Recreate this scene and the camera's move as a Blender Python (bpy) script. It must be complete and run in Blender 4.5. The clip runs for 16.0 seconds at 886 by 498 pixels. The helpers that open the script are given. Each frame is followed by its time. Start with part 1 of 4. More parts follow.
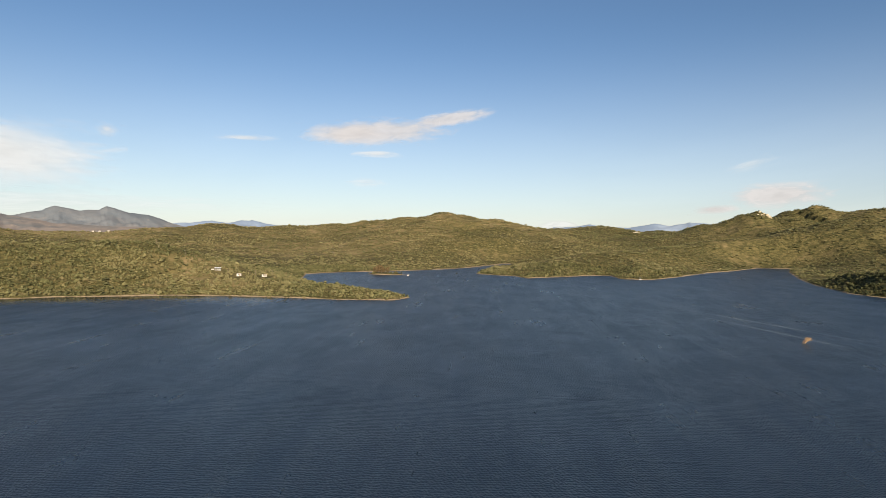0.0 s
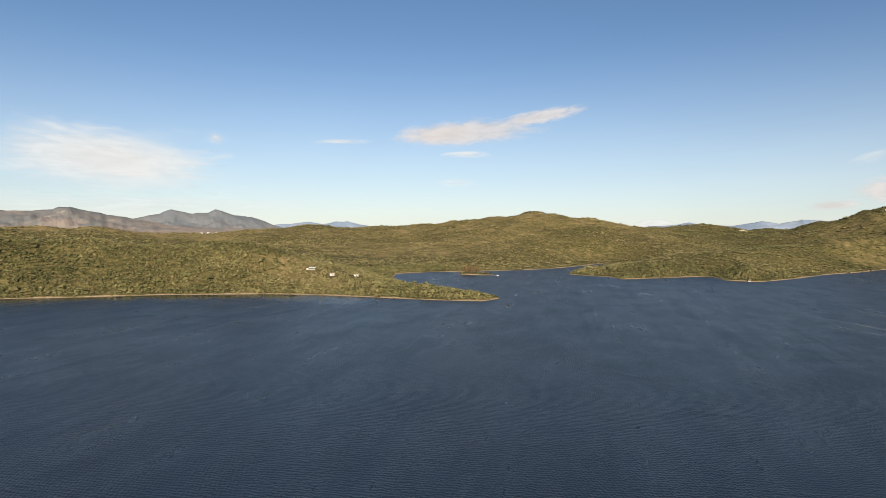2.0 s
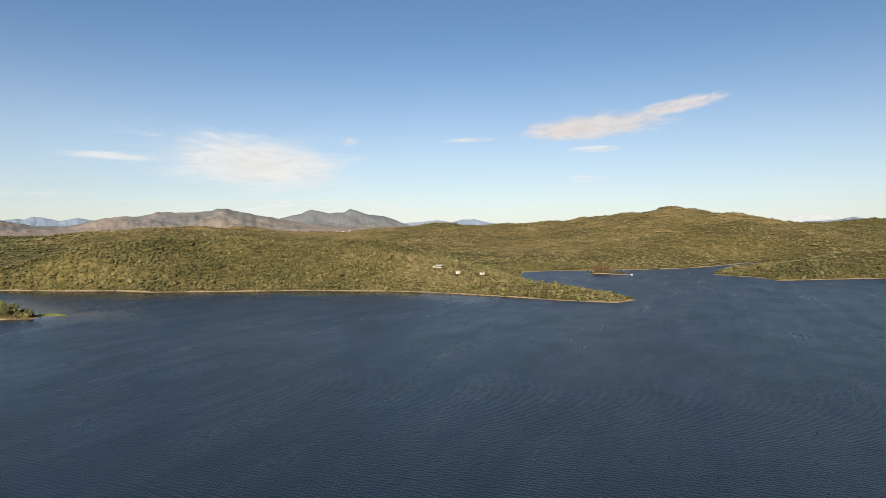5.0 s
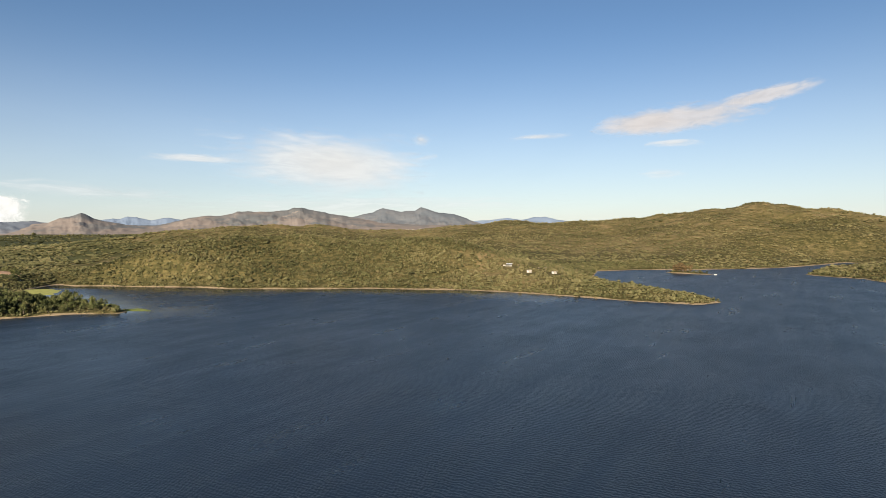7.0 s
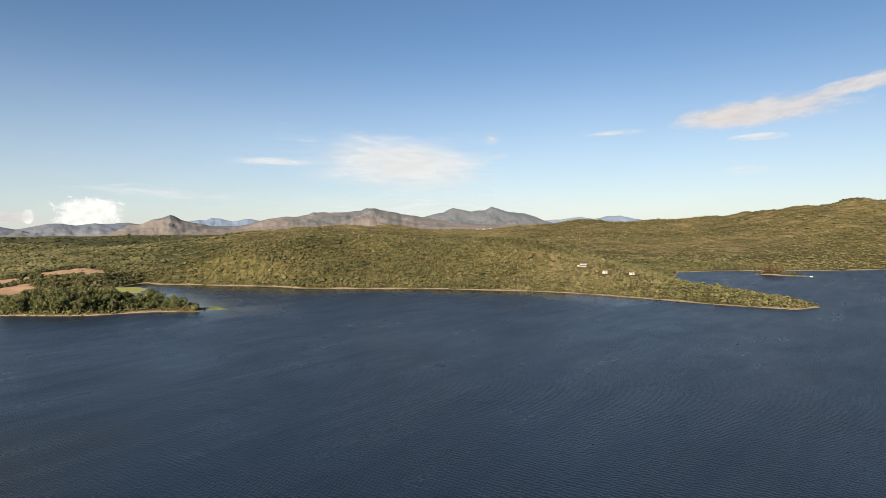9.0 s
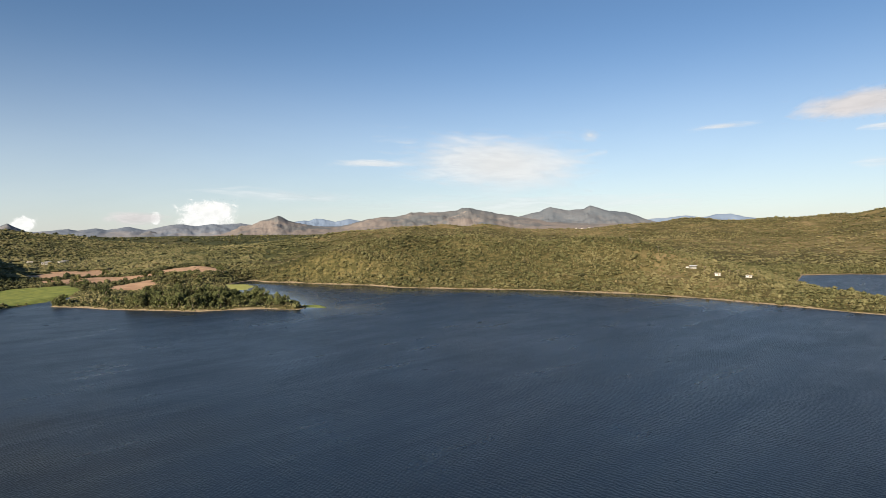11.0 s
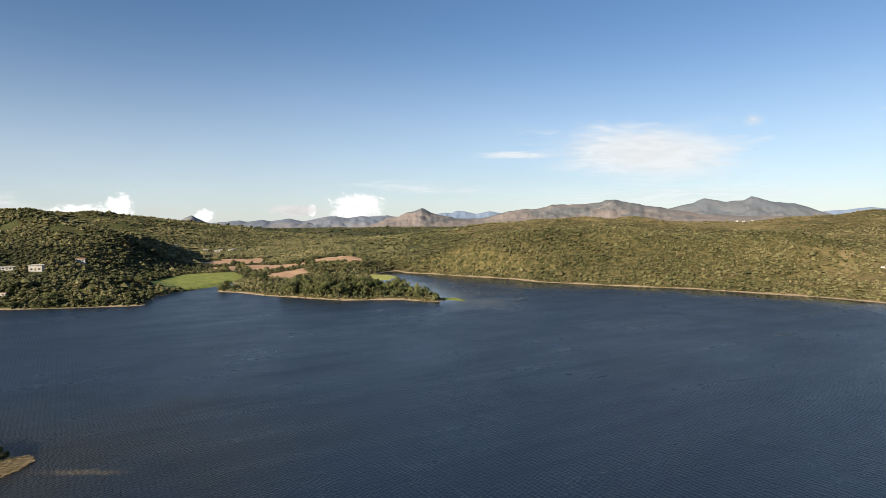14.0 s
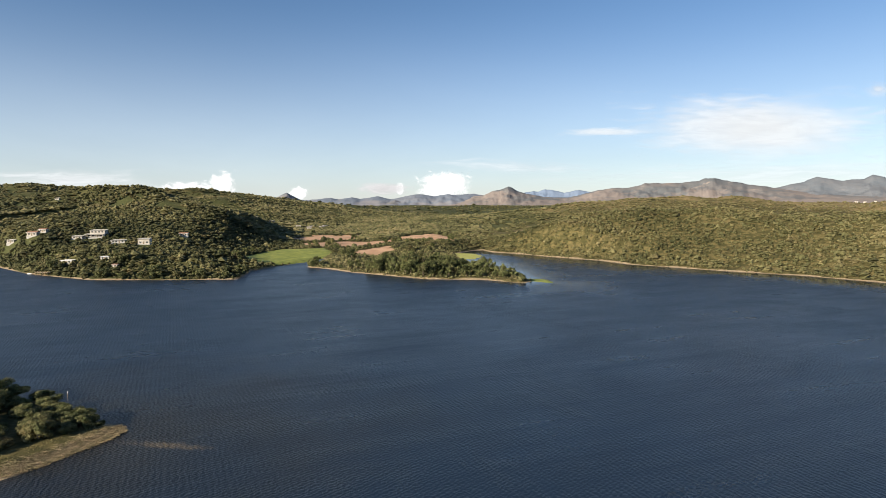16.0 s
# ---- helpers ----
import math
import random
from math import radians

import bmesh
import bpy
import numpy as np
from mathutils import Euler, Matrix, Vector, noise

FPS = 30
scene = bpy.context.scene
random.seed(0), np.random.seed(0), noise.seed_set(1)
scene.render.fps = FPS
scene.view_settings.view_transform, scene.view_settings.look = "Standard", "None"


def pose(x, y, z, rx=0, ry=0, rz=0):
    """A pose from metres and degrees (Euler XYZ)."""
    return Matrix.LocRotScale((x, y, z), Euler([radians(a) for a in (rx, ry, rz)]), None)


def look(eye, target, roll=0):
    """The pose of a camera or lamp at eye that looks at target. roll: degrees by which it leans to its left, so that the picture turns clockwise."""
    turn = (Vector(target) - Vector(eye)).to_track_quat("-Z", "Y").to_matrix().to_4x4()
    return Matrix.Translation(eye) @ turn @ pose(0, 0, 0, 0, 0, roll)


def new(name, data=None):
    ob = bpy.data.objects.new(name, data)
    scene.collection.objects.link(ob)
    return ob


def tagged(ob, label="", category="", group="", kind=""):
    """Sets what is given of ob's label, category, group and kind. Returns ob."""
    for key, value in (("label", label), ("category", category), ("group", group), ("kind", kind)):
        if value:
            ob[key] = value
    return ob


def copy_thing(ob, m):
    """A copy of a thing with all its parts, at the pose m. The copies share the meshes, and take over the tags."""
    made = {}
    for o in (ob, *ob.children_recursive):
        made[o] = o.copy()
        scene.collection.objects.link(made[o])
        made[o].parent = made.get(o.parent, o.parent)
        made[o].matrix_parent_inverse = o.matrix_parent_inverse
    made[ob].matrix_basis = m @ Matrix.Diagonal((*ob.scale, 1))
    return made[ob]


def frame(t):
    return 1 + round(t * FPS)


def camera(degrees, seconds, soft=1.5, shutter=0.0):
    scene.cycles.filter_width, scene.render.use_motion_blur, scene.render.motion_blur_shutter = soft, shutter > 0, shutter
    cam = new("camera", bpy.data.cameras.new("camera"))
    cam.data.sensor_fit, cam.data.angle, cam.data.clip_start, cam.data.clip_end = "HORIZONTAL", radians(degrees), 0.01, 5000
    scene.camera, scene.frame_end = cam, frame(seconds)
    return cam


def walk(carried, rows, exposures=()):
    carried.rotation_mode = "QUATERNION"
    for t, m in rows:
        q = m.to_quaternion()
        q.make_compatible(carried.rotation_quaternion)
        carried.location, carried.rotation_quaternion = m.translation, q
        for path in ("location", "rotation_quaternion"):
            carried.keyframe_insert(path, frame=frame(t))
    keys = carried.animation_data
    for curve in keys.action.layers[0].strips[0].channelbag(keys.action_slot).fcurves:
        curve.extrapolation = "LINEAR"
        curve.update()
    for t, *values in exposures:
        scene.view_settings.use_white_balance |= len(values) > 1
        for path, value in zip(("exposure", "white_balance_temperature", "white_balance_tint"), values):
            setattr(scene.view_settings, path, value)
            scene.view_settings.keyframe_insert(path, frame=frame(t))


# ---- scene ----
# ---- camera: seconds, place, pitch, yaw to the left of +y, roll ----
cam = camera(73.1, 16.0, soft=0.8)
PATH = [
    (0.0, 0.00, 0.00, 55.00, -1.78, 4.19, 0.66),
    (0.5, -0.27, 2.34, 54.93, -1.81, 6.45, 0.56),
    (1.0, -0.60, 4.68, 54.87, -1.81, 8.60, 0.49),
    (1.5, -1.00, 7.02, 54.81, -1.84, 10.70, 0.41),
    (2.0, -1.45, 9.36, 54.75, -1.87, 12.76, 0.28),
    (2.5, -1.98, 11.68, 54.70, -1.92, 14.89, 0.21),
    (3.0, -2.57, 14.00, 54.64, -1.95, 16.97, 0.18),
    (3.5, -3.24, 16.30, 54.59, -1.99, 19.12, 0.17),
    (4.0, -3.99, 18.58, 54.54, -2.02, 21.10, 0.04),
    (6.5, -8.94, 29.64, 54.28, -2.26, 30.01, -0.25),
    (7.0, -10.17, 31.76, 54.23, -2.28, 31.58, -0.32),
    (7.5, -11.49, 33.84, 54.17, -2.29, 33.30, -0.40),
    (8.0, -12.90, 35.88, 54.12, -2.27, 35.02, -0.49),
    (10.5, -21.10, 45.32, 53.86, -2.22, 44.63, -0.73),
    (11.0, -22.96, 47.03, 53.80, -2.18, 47.47, -0.80),
    (11.5, -24.88, 48.68, 53.75, -2.16, 50.24, -0.83),
    (12.0, -26.87, 50.25, 53.69, -2.13, 52.65, -0.83),
    (12.5, -28.92, 51.75, 53.64, -2.13, 54.71, -0.82),
    (13.0, -31.02, 53.16, 53.59, -2.10, 56.75, -0.77),
    (13.5, -33.17, 54.50, 53.54, -2.25, 58.77, -0.76),
    (14.0, -35.37, 55.74, 53.49, -2.75, 60.86, -0.64),
    (14.5, -37.60, 56.90, 53.44, -3.33, 62.99, -0.53),
    (15.0, -39.86, 57.96, 53.39, -4.01, 65.07, -0.42),
    (15.5, -42.15, 58.92, 53.34, -4.49, 67.10, -0.31),
    (16.0, -44.46, 59.77, 53.30, -4.74, 69.09, -0.28),
]
walk(cam, [(t, pose(x, y, z, 90 + p, 0, w) @ pose(0, 0, 0, 0, 0, r)) for t, x, y, z, p, w, r in PATH], exposures=[(0.0, 0.96, 6520, 7), (8.0, 0.95, 6450, 7), (11.0, 0.95, 6320, 7), (13.5, 1.0, 6250, 7), (16.0, 1.1, 6180, 7)])

# ---- world and sun: a low sun behind the viewer ----
SUN_TO = Vector((0.34, -0.94, 0.0)).normalized()
SUN_EL = radians(20.0)
world = bpy.data.worlds.new("sky")
scene.world = world
world.use_nodes = True
wn = world.node_tree.nodes
sky = wn.new("ShaderNodeTexSky")
sky.sky_type, sky.sun_disc = "NISHITA", False
sky.sun_elevation, sky.sun_rotation = SUN_EL, math.atan2(SUN_TO.x, SUN_TO.y)
sky.altitude, sky.air_density, sky.dust_density, sky.ozone_density = 1500, 1.0, 0.6, 3.2
wn["Background"].inputs["Strength"].default_value = 0.056
world.node_tree.links.new(sky.outputs["Color"], wn["Background"].inputs["Color"])
lamp = bpy.data.lights.new("sun", "SUN")
lamp.energy, lamp.angle, lamp.color = 5.0, radians(0.5), (1.0, 0.84, 0.64)
sun = new("sun", lamp)
sun.matrix_world = look((0, 0, 400), Vector((0, 0, 400)) - Vector((SUN_TO.x * math.cos(SUN_EL), SUN_TO.y * math.cos(SUN_EL), math.sin(SUN_EL))))


# ---- materials ----
class Nodes:
    """A small helper that adds and links nodes in one material."""

    def __init__(self, name):
        self.m = bpy.data.materials.new(name)
        self.m.use_nodes = True
        self.t = self.m.node_tree
        self.b = self.t.nodes["Principled BSDF"]

    def add(self, kind, inputs=None, **fields):
        n = self.t.nodes.new(kind)
        for k, v in fields.items():
            setattr(n, k, v)
        for k, v in (inputs or {}).items():
            self.put(n.inputs[k], v)
        return n

    def put(self, socket, v):
        if isinstance(v, bpy.types.NodeSocket):
            self.t.links.new(v, socket)
        else:
            socket.default_value = v

    def place(self, scale=(1, 1, 1), turn=0.0):
        g = self.add("ShaderNodeNewGeometry")
        return self.add("ShaderNodeMapping", {"Vector": g.outputs["Position"], "Scale": scale, "Rotation": (0, 0, turn)}).outputs[0]

    def noise(self, scale, detail=4.0, rough=0.55, at=None, warp=0.0):
        return self.add("ShaderNodeTexNoise", {"Vector": at or self.place(), "Scale": scale, "Detail": detail, "Roughness": rough, "Distortion": warp}).outputs["Fac"]

    def ramp(self, fac, *stops):
        n = self.add("ShaderNodeValToRGB", {"Fac": fac})
        e = n.color_ramp.elements
        while len(e) < len(stops):
            e.new(0.5)
        for k, (p, c) in zip(e, stops):
            k.position, k.color = p, (*c, 1) if len(c) == 3 else c
        return n.outputs["Color"]

    def step(self, v, lo, hi, a=0.0, b=1.0):
        return self.add("ShaderNodeMapRange", {"Value": v, "From Min": lo, "From Max": hi, "To Min": a, "To Max": b}).outputs[0]

    def mix(self, fac, a, b, kind="MIX"):
        n = self.add("ShaderNodeMix", data_type="RGBA", blend_type=kind)
        self.put(n.inputs["Factor"], fac)
        for k, v in ((6, a), (7, b)):
            self.put(n.inputs[k], (*v, 1) if isinstance(v, tuple) and len(v) == 3 else v)
        return n.outputs[2]

    def maths(self, op, a, b=0.5):
        n = self.add("ShaderNodeMath", operation=op)
        self.put(n.inputs[0], a)
        self.put(n.inputs[1], b)
        return n.outputs[0]

    def bump(self, height, strength, distance):
        return self.add("ShaderNodeBump", {"Height": height, "Strength": strength, "Distance": distance}).outputs[0]

    def done(self, colour, rough=0.9, normal=None, metal=0.0, spec=0.3):
        self.put(self.b.inputs["Base Color"], (*colour, 1) if isinstance(colour, tuple) and len(colour) == 3 else colour)
        self.put(self.b.inputs["Roughness"], rough)
        self.put(self.b.inputs["Metallic"], metal)
        self.put(self.b.inputs["Specular IOR Level"], spec)
        if normal:
            self.put(self.b.inputs["Normal"], normal)
        return self.m


def height_of(n):
    return n.add("ShaderNodeSeparateXYZ", {"Vector": n.place()}).outputs[2]


def ground_material():
    n = Nodes("dry_hillside")
    big, mid, fine = n.noise(0.006, 3), n.noise(0.05, 5, 0.65), n.noise(0.6, 4, 0.7)
    soil = n.ramp(mid, (0.3, (0.10, 0.085, 0.035)), (0.5, (0.17, 0.135, 0.06)), (0.72, (0.30, 0.215, 0.115)))
    grass = n.ramp(fine, (0.3, (0.075, 0.068, 0.026)), (0.7, (0.175, 0.138, 0.060)))
    grass = n.mix(n.step(n.noise(0.16, 3, 0.6), 0.42, 0.56), grass, (0.058, 0.054, 0.021))
    lush = n.add("ShaderNodeAttribute", attribute_name="lush").outputs["Fac"]
    grass = n.mix(lush, grass, n.ramp(fine, (0.3, (0.040, 0.046, 0.018)), (0.7, (0.085, 0.088, 0.034))))
    dry = n.add("ShaderNodeAttribute", attribute_name="dry").outputs["Fac"]
    land = n.mix(n.step(n.maths("ADD", n.maths("ADD", big, dry), n.step(mid, 0.3, 0.7, -0.1, 0.1)), 0.56, 0.84), grass, soil)
    sand = n.ramp(n.noise(0.35, 5, 0.7), (0.3, (0.20, 0.152, 0.095)), (0.7, (0.40, 0.31, 0.20)))
    edge = n.step(n.maths("ADD", height_of(n), n.step(n.noise(0.03, 4, 0.6), 0.35, 0.65, -0.35, 0.6)), 0.50, 0.82)
    return n.done(n.mix(edge, sand, land), 0.95, n.bump(fine, 0.6, 0.5), spec=0.1)


def foliage_material(name, dark, olive, light):
    n = Nodes(name)
    tone = n.add("ShaderNodeAttribute", attribute_name="tone").outputs["Fac"]
    v = n.maths("ADD", tone, n.step(n.noise(0.012, 3), 0.3, 0.7, -0.22, 0.22))
    v = n.maths("ADD", v, n.step(n.noise(1.1, 2), 0.3, 0.7, -0.12, 0.12))
    colour = n.ramp(v, (0.1, dark), (0.5, olive), (0.95, light))
    parched = n.step(n.noise(0.075, 3, 0.6), 0.52, 0.70, 0.0, 0.55)
    colour = n.mix(parched, colour, n.ramp(v, (0.1, (0.070, 0.056, 0.027)), (0.9, (0.30, 0.225, 0.12))))
    n.done(colour, 0.75, spec=0.2)
    thin = n.add("ShaderNodeBsdfTranslucent", {"Color": colour})
    both = n.add("ShaderNodeMixShader", {0: 0.3, 1: n.b.outputs[0], 2: thin.outputs[0]})
    n.t.links.new(both.outputs[0], n.t.nodes["Material Output"].inputs["Surface"])
    return n.m


def water_material():
    n = Nodes("lake_water")
    lee = n.add("ShaderNodeAttribute", attribute_name="lee").outputs["Fac"]
    gust = n.noise(0.010, 4, 0.6, n.place((1, 2.4, 1), 0.3), 0.6)
    streak = n.noise(0.11, 5, 0.68, n.place((1, 0.07, 1), -0.41), 0.4)
    patch = n.noise(0.045, 5, 0.66, n.place((1, 0.6, 1), 0.5), 0.5)

    def train(turn, length, wobble):
        at = n.place((1, 1, 1), turn)
        return n.add("ShaderNodeTexWave", {"Vector": at, "Scale": 0.314 / length, "Distortion": wobble, "Detail": 3.0, "Detail Scale": 1.6, "Detail Roughness": 0.6},
                     bands_direction="Y").outputs["Fac"]

    main, second = train(-0.06, 1.25, 7.5), train(1.15, 0.95, 7.0)
    chop = n.noise(1.7, 3, 0.6, n.place((0.6, 1.3, 1), -0.1), 0.2)
    power = n.maths("MULTIPLY", n.step(gust, 0.34, 0.54, 0.75, 1.15), n.step(streak, 0.36, 0.64, 1.30, 0.68))
    power = n.maths("MULTIPLY", power, n.step(patch, 0.36, 0.64, 0.80, 1.20))
    # the wind freshens towards the east shore
    east = n.add("ShaderNodeSeparateXYZ", {"Vector": n.place()}).outputs[0]
    power = n.maths("ADD", power, n.step(east, -260, 260, -0.15, 0.5))
    paw = n.noise(0.016, 4, 0.6, n.place((1.0, 3.0, 1), 0.55), 0.8)
    power = n.maths("ADD", power, n.step(paw, 0.60, 0.66, 0.0, 0.7))
    power = n.maths("MULTIPLY", power, n.step(lee, 0.0, 0.7, 1.0, 0.08))
    swell = n.maths("ADD", n.maths("ADD", n.maths("MULTIPLY", main, 0.056), n.maths("MULTIPLY", second, 0.044)), n.maths("MULTIPLY", chop, 0.10))
    normal = n.bump(n.maths("MULTIPLY", swell, power), 1.0, 1.0)
    body = n.ramp(n.noise(0.02, 3), (0.35, (0.0090, 0.0172, 0.0310)), (0.7, (0.0110, 0.0205, 0.0365)))
    # murky water round the near spit
    murk = n.add("ShaderNodeVectorMath", {0: n.place(), 1: (-196, 38, 0)}, operation="DISTANCE").outputs["Value"]
    body = n.mix(n.step(n.maths("ADD", murk, n.step(n.noise(0.03, 3), 0.3, 0.7, -20, 20)), 75, 8), body, (0.019, 0.0185, 0.0150))
    # silt drifting off the near spit
    g = n.add("ShaderNodeNewGeometry")
    near = n.add("ShaderNodeMapping", {"Vector": g.outputs["Position"], "Location": (-184.5, 48.5, 0), "Rotation": (0, 0, 1.04), "Scale": (11, 1.6, 1)}, vector_type="TEXTURE")
    away = n.add("ShaderNodeVectorMath", {0: near.outputs[0]}, operation="LENGTH").outputs["Value"]
    silt = n.step(n.maths("ADD", away, n.step(n.noise(0.5, 4), 0.3, 0.7, -0.45, 0.45)), 1.15, 0.3)
    body = n.mix(silt, body, (0.085, 0.066, 0.038))
    # two faint foam lines left by a boat
    for spot, turn, size in (((166, 390, 0), -1.147, (92, 1.3, 1)), ((163, 344, 0), -1.246, (66, 1.1, 1))):
        line = n.add("ShaderNodeMapping", {"Vector": g.outputs["Position"], "Location": spot, "Rotation": (0, 0, turn), "Scale": size}, vector_type="TEXTURE")
        off = n.add("ShaderNodeVectorMath", {0: line.outputs[0]}, operation="LENGTH").outputs["Value"]
        body = n.mix(n.step(n.maths("ADD", off, n.step(n.noise(0.3, 4), 0.3, 0.7, -0.4, 0.4)), 1.1, 0.4, 0.0, 0.8), body, (0.18, 0.20, 0.21))
    n.put(n.b.inputs["IOR"], 1.33)
    rough = n.maths("MULTIPLY", n.step(n.maths("ADD", streak, patch), 0.7, 1.35, 0.25, 0.41), n.step(lee, 0.0, 0.7, 1.0, 0.3))
    return n.done(body, rough, normal, spec=0.5)


def mountain_material(name, scrub, slope, scar, foot=120.0):
    """Grey-green scrub above, bare tan slopes and fields towards the foot, pale scars; distance haze is painted into
    the colours passed in.
    """
    n = Nodes(name)
    v = n.noise(0.004, 5, 0.6, n.place((1, 1, 2)))
    w = n.noise(0.0035, 4, 0.62)
    low = n.step(n.maths("ADD", height_of(n), n.step(w, 0.3, 0.7, foot * 0.8, -foot * 0.8)), foot * 0.75, foot * 0.35)
    c = n.mix(low, n.mix(n.step(v, 0.42, 0.62), scrub, tuple(0.6 * p + 0.4 * q for p, q in zip(scrub, slope))), slope)
    c = n.mix(n.step(n.noise(0.009, 4, 0.65), 0.60, 0.70, 0.0, 0.7), c, scar)
    c = n.mix(n.step(n.noise(0.012, 3, 0.6), 0.58, 0.66, 0.0, 0.5), c, scrub)
    return n.done(c, 1.0, n.bump(v, 0.6, 22.0), spec=0.0)


GROUND = ground_material()
WATER = water_material()
SHRUB = foliage_material("shrub_leaves", (0.046, 0.052, 0.022), (0.158, 0.151, 0.066), (0.29, 0.25, 0.122))


# ---- the lie of the land ----
LEFT_SHORE = [(-150, -120), (-174, -40), (-175, 8), (-178, 20), (-182, 26), (-188, 31.2), (-192, 35.5), (-195, 38), (-198, 39.6), (-201, 37.5), (-205, 32.5), (-214, 25), (-226, 20),
              (-240, 0), (-262, -60), (-300, -250), (-700, -260), (-760, -180), (-622, -104), (-563, -70), (-530, -42), (-505, -20),
              (-484, 30), (-469, 73), (-483, 77), (-516, 85), (-532, 98), (-556, 120), (-590, 150), (-580, 154), (-545, 134), (-526, 127)]
ISLET_SHORE = [(-506, 141), (-477, 153), (-457, 167), (-437, 180), (-419, 193), (-411, 210), (-400, 227), (-378, 242), (-384, 252), (-398, 255),
               (-440, 258), (-480, 256), (-545, 266), (-590, 281), (-613, 310), (-616, 322), (-589, 320), (-563, 336), (-527, 347), (-476, 370),
               (-440, 374), (-376, 409), (-333, 437), (-291, 450), (-254, 464), (-213, 468), (-161, 464), (-114, 458), (-72, 460), (-61, 482)]
BAY_SHORE = [(-80, 512), (-115, 545), (-165, 575), (-200, 635), (-219, 712), (-188, 752), (-121, 790), (-61, 841), (-26, 889), (10, 965), (32, 1015),
             (50, 1000), (18, 940), (-2, 860), (-10, 800), (-14, 763), (7, 748), (34, 735), (47, 703), (81, 728), (135, 768), (156, 772), (158, 719),
             (190, 710), (238, 763), (303, 848), (365, 910), (435, 995), (487, 994), (439, 904), (382, 759), (356, 678), (339, 586), (350, 551)]
BACK_SHORE = [(430, 430), (560, 250), (520, -150), (200, -350), (-80, -300)]
LAKE = np.array(LEFT_SHORE + ISLET_SHORE + BAY_SHORE + BACK_SHORE, float)
BAY_ISLET = np.array([(-150, 733), (-128, 738), (-103, 727), (-98, 721), (-118, 722), (-140, 726)], float)
MARSH = np.array([(-541, 97), (-560, 84), (-591, 78), (-640, 96), (-690, 122), (-690, 168), (-645, 170), (-600, 158), (-562, 128)], float)


def along(x, y, pts, closed):
    """Distance to a line of points, and the share along it by piece."""
    a = pts if closed else pts[:-1]
    b = np.roll(pts, -1, 0) if closed else pts[1:]
    best, where = np.full(x.shape, 1e9), np.zeros(x.shape)
    for i, (p, q) in enumerate(zip(a, b)):
        dx, dy = q[0] - p[0], q[1] - p[1]
        s = np.clip(((x - p[0]) * dx + (y - p[1]) * dy) / (dx * dx + dy * dy), 0, 1)
        d = np.hypot(x - p[0] - s * dx, y - p[1] - s * dy)
        near = d < best
        best, where = np.where(near, d, best), np.where(near, i + s, where)
    return best, where


def within(x, y, pts):
    inside = np.zeros(x.shape, bool)
    for p, q in zip(pts, np.roll(pts, -1, 0)):
        if p[1] != q[1]:
            inside ^= ((p[1] > y) != (q[1] > y)) & (x < (q[0] - p[0]) * (y - p[1]) / (q[1] - p[1]) + p[0])
    return inside


def lumps(x, y, size, seed=0, octaves=4):
    """Cheap smooth noise in -1..1 from turned sine sheets."""
    rng, out, amp, total = np.random.default_rng(seed), 0, 1.0, 0
    for o in range(octaves):
        for _ in range(4):
            a, p, k = rng.uniform(0, 6.28), rng.uniform(0, 6.28), 6.28 / size * rng.uniform(0.7, 1.3)
            bend = np.sin((x * math.sin(a) - y * math.cos(a)) * k * 0.6 + p * 3)
            out = out + amp * np.sin((x * math.cos(a) + y * math.sin(a)) * k + p + 1.3 * bend)
        total += amp * 2.2
        amp, size = amp * 0.5, size * 0.5
    return np.clip(out / total, -1, 1)


def ease(v, lo, hi):
    v = np.clip((v - lo) / (hi - lo), 0, 1)
    return v * v * (3 - 2 * v)


def shore_distance(x, y):
    """Metres from the water's edge, positive on land."""
    d, _ = along(x, y, LAKE, True)
    d = np.where(within(x, y, LAKE), -d, d)
    e, _ = along(x, y, BAY_ISLET, True)
    return np.maximum(d, np.where(within(x, y, BAY_ISLET), e, -e))


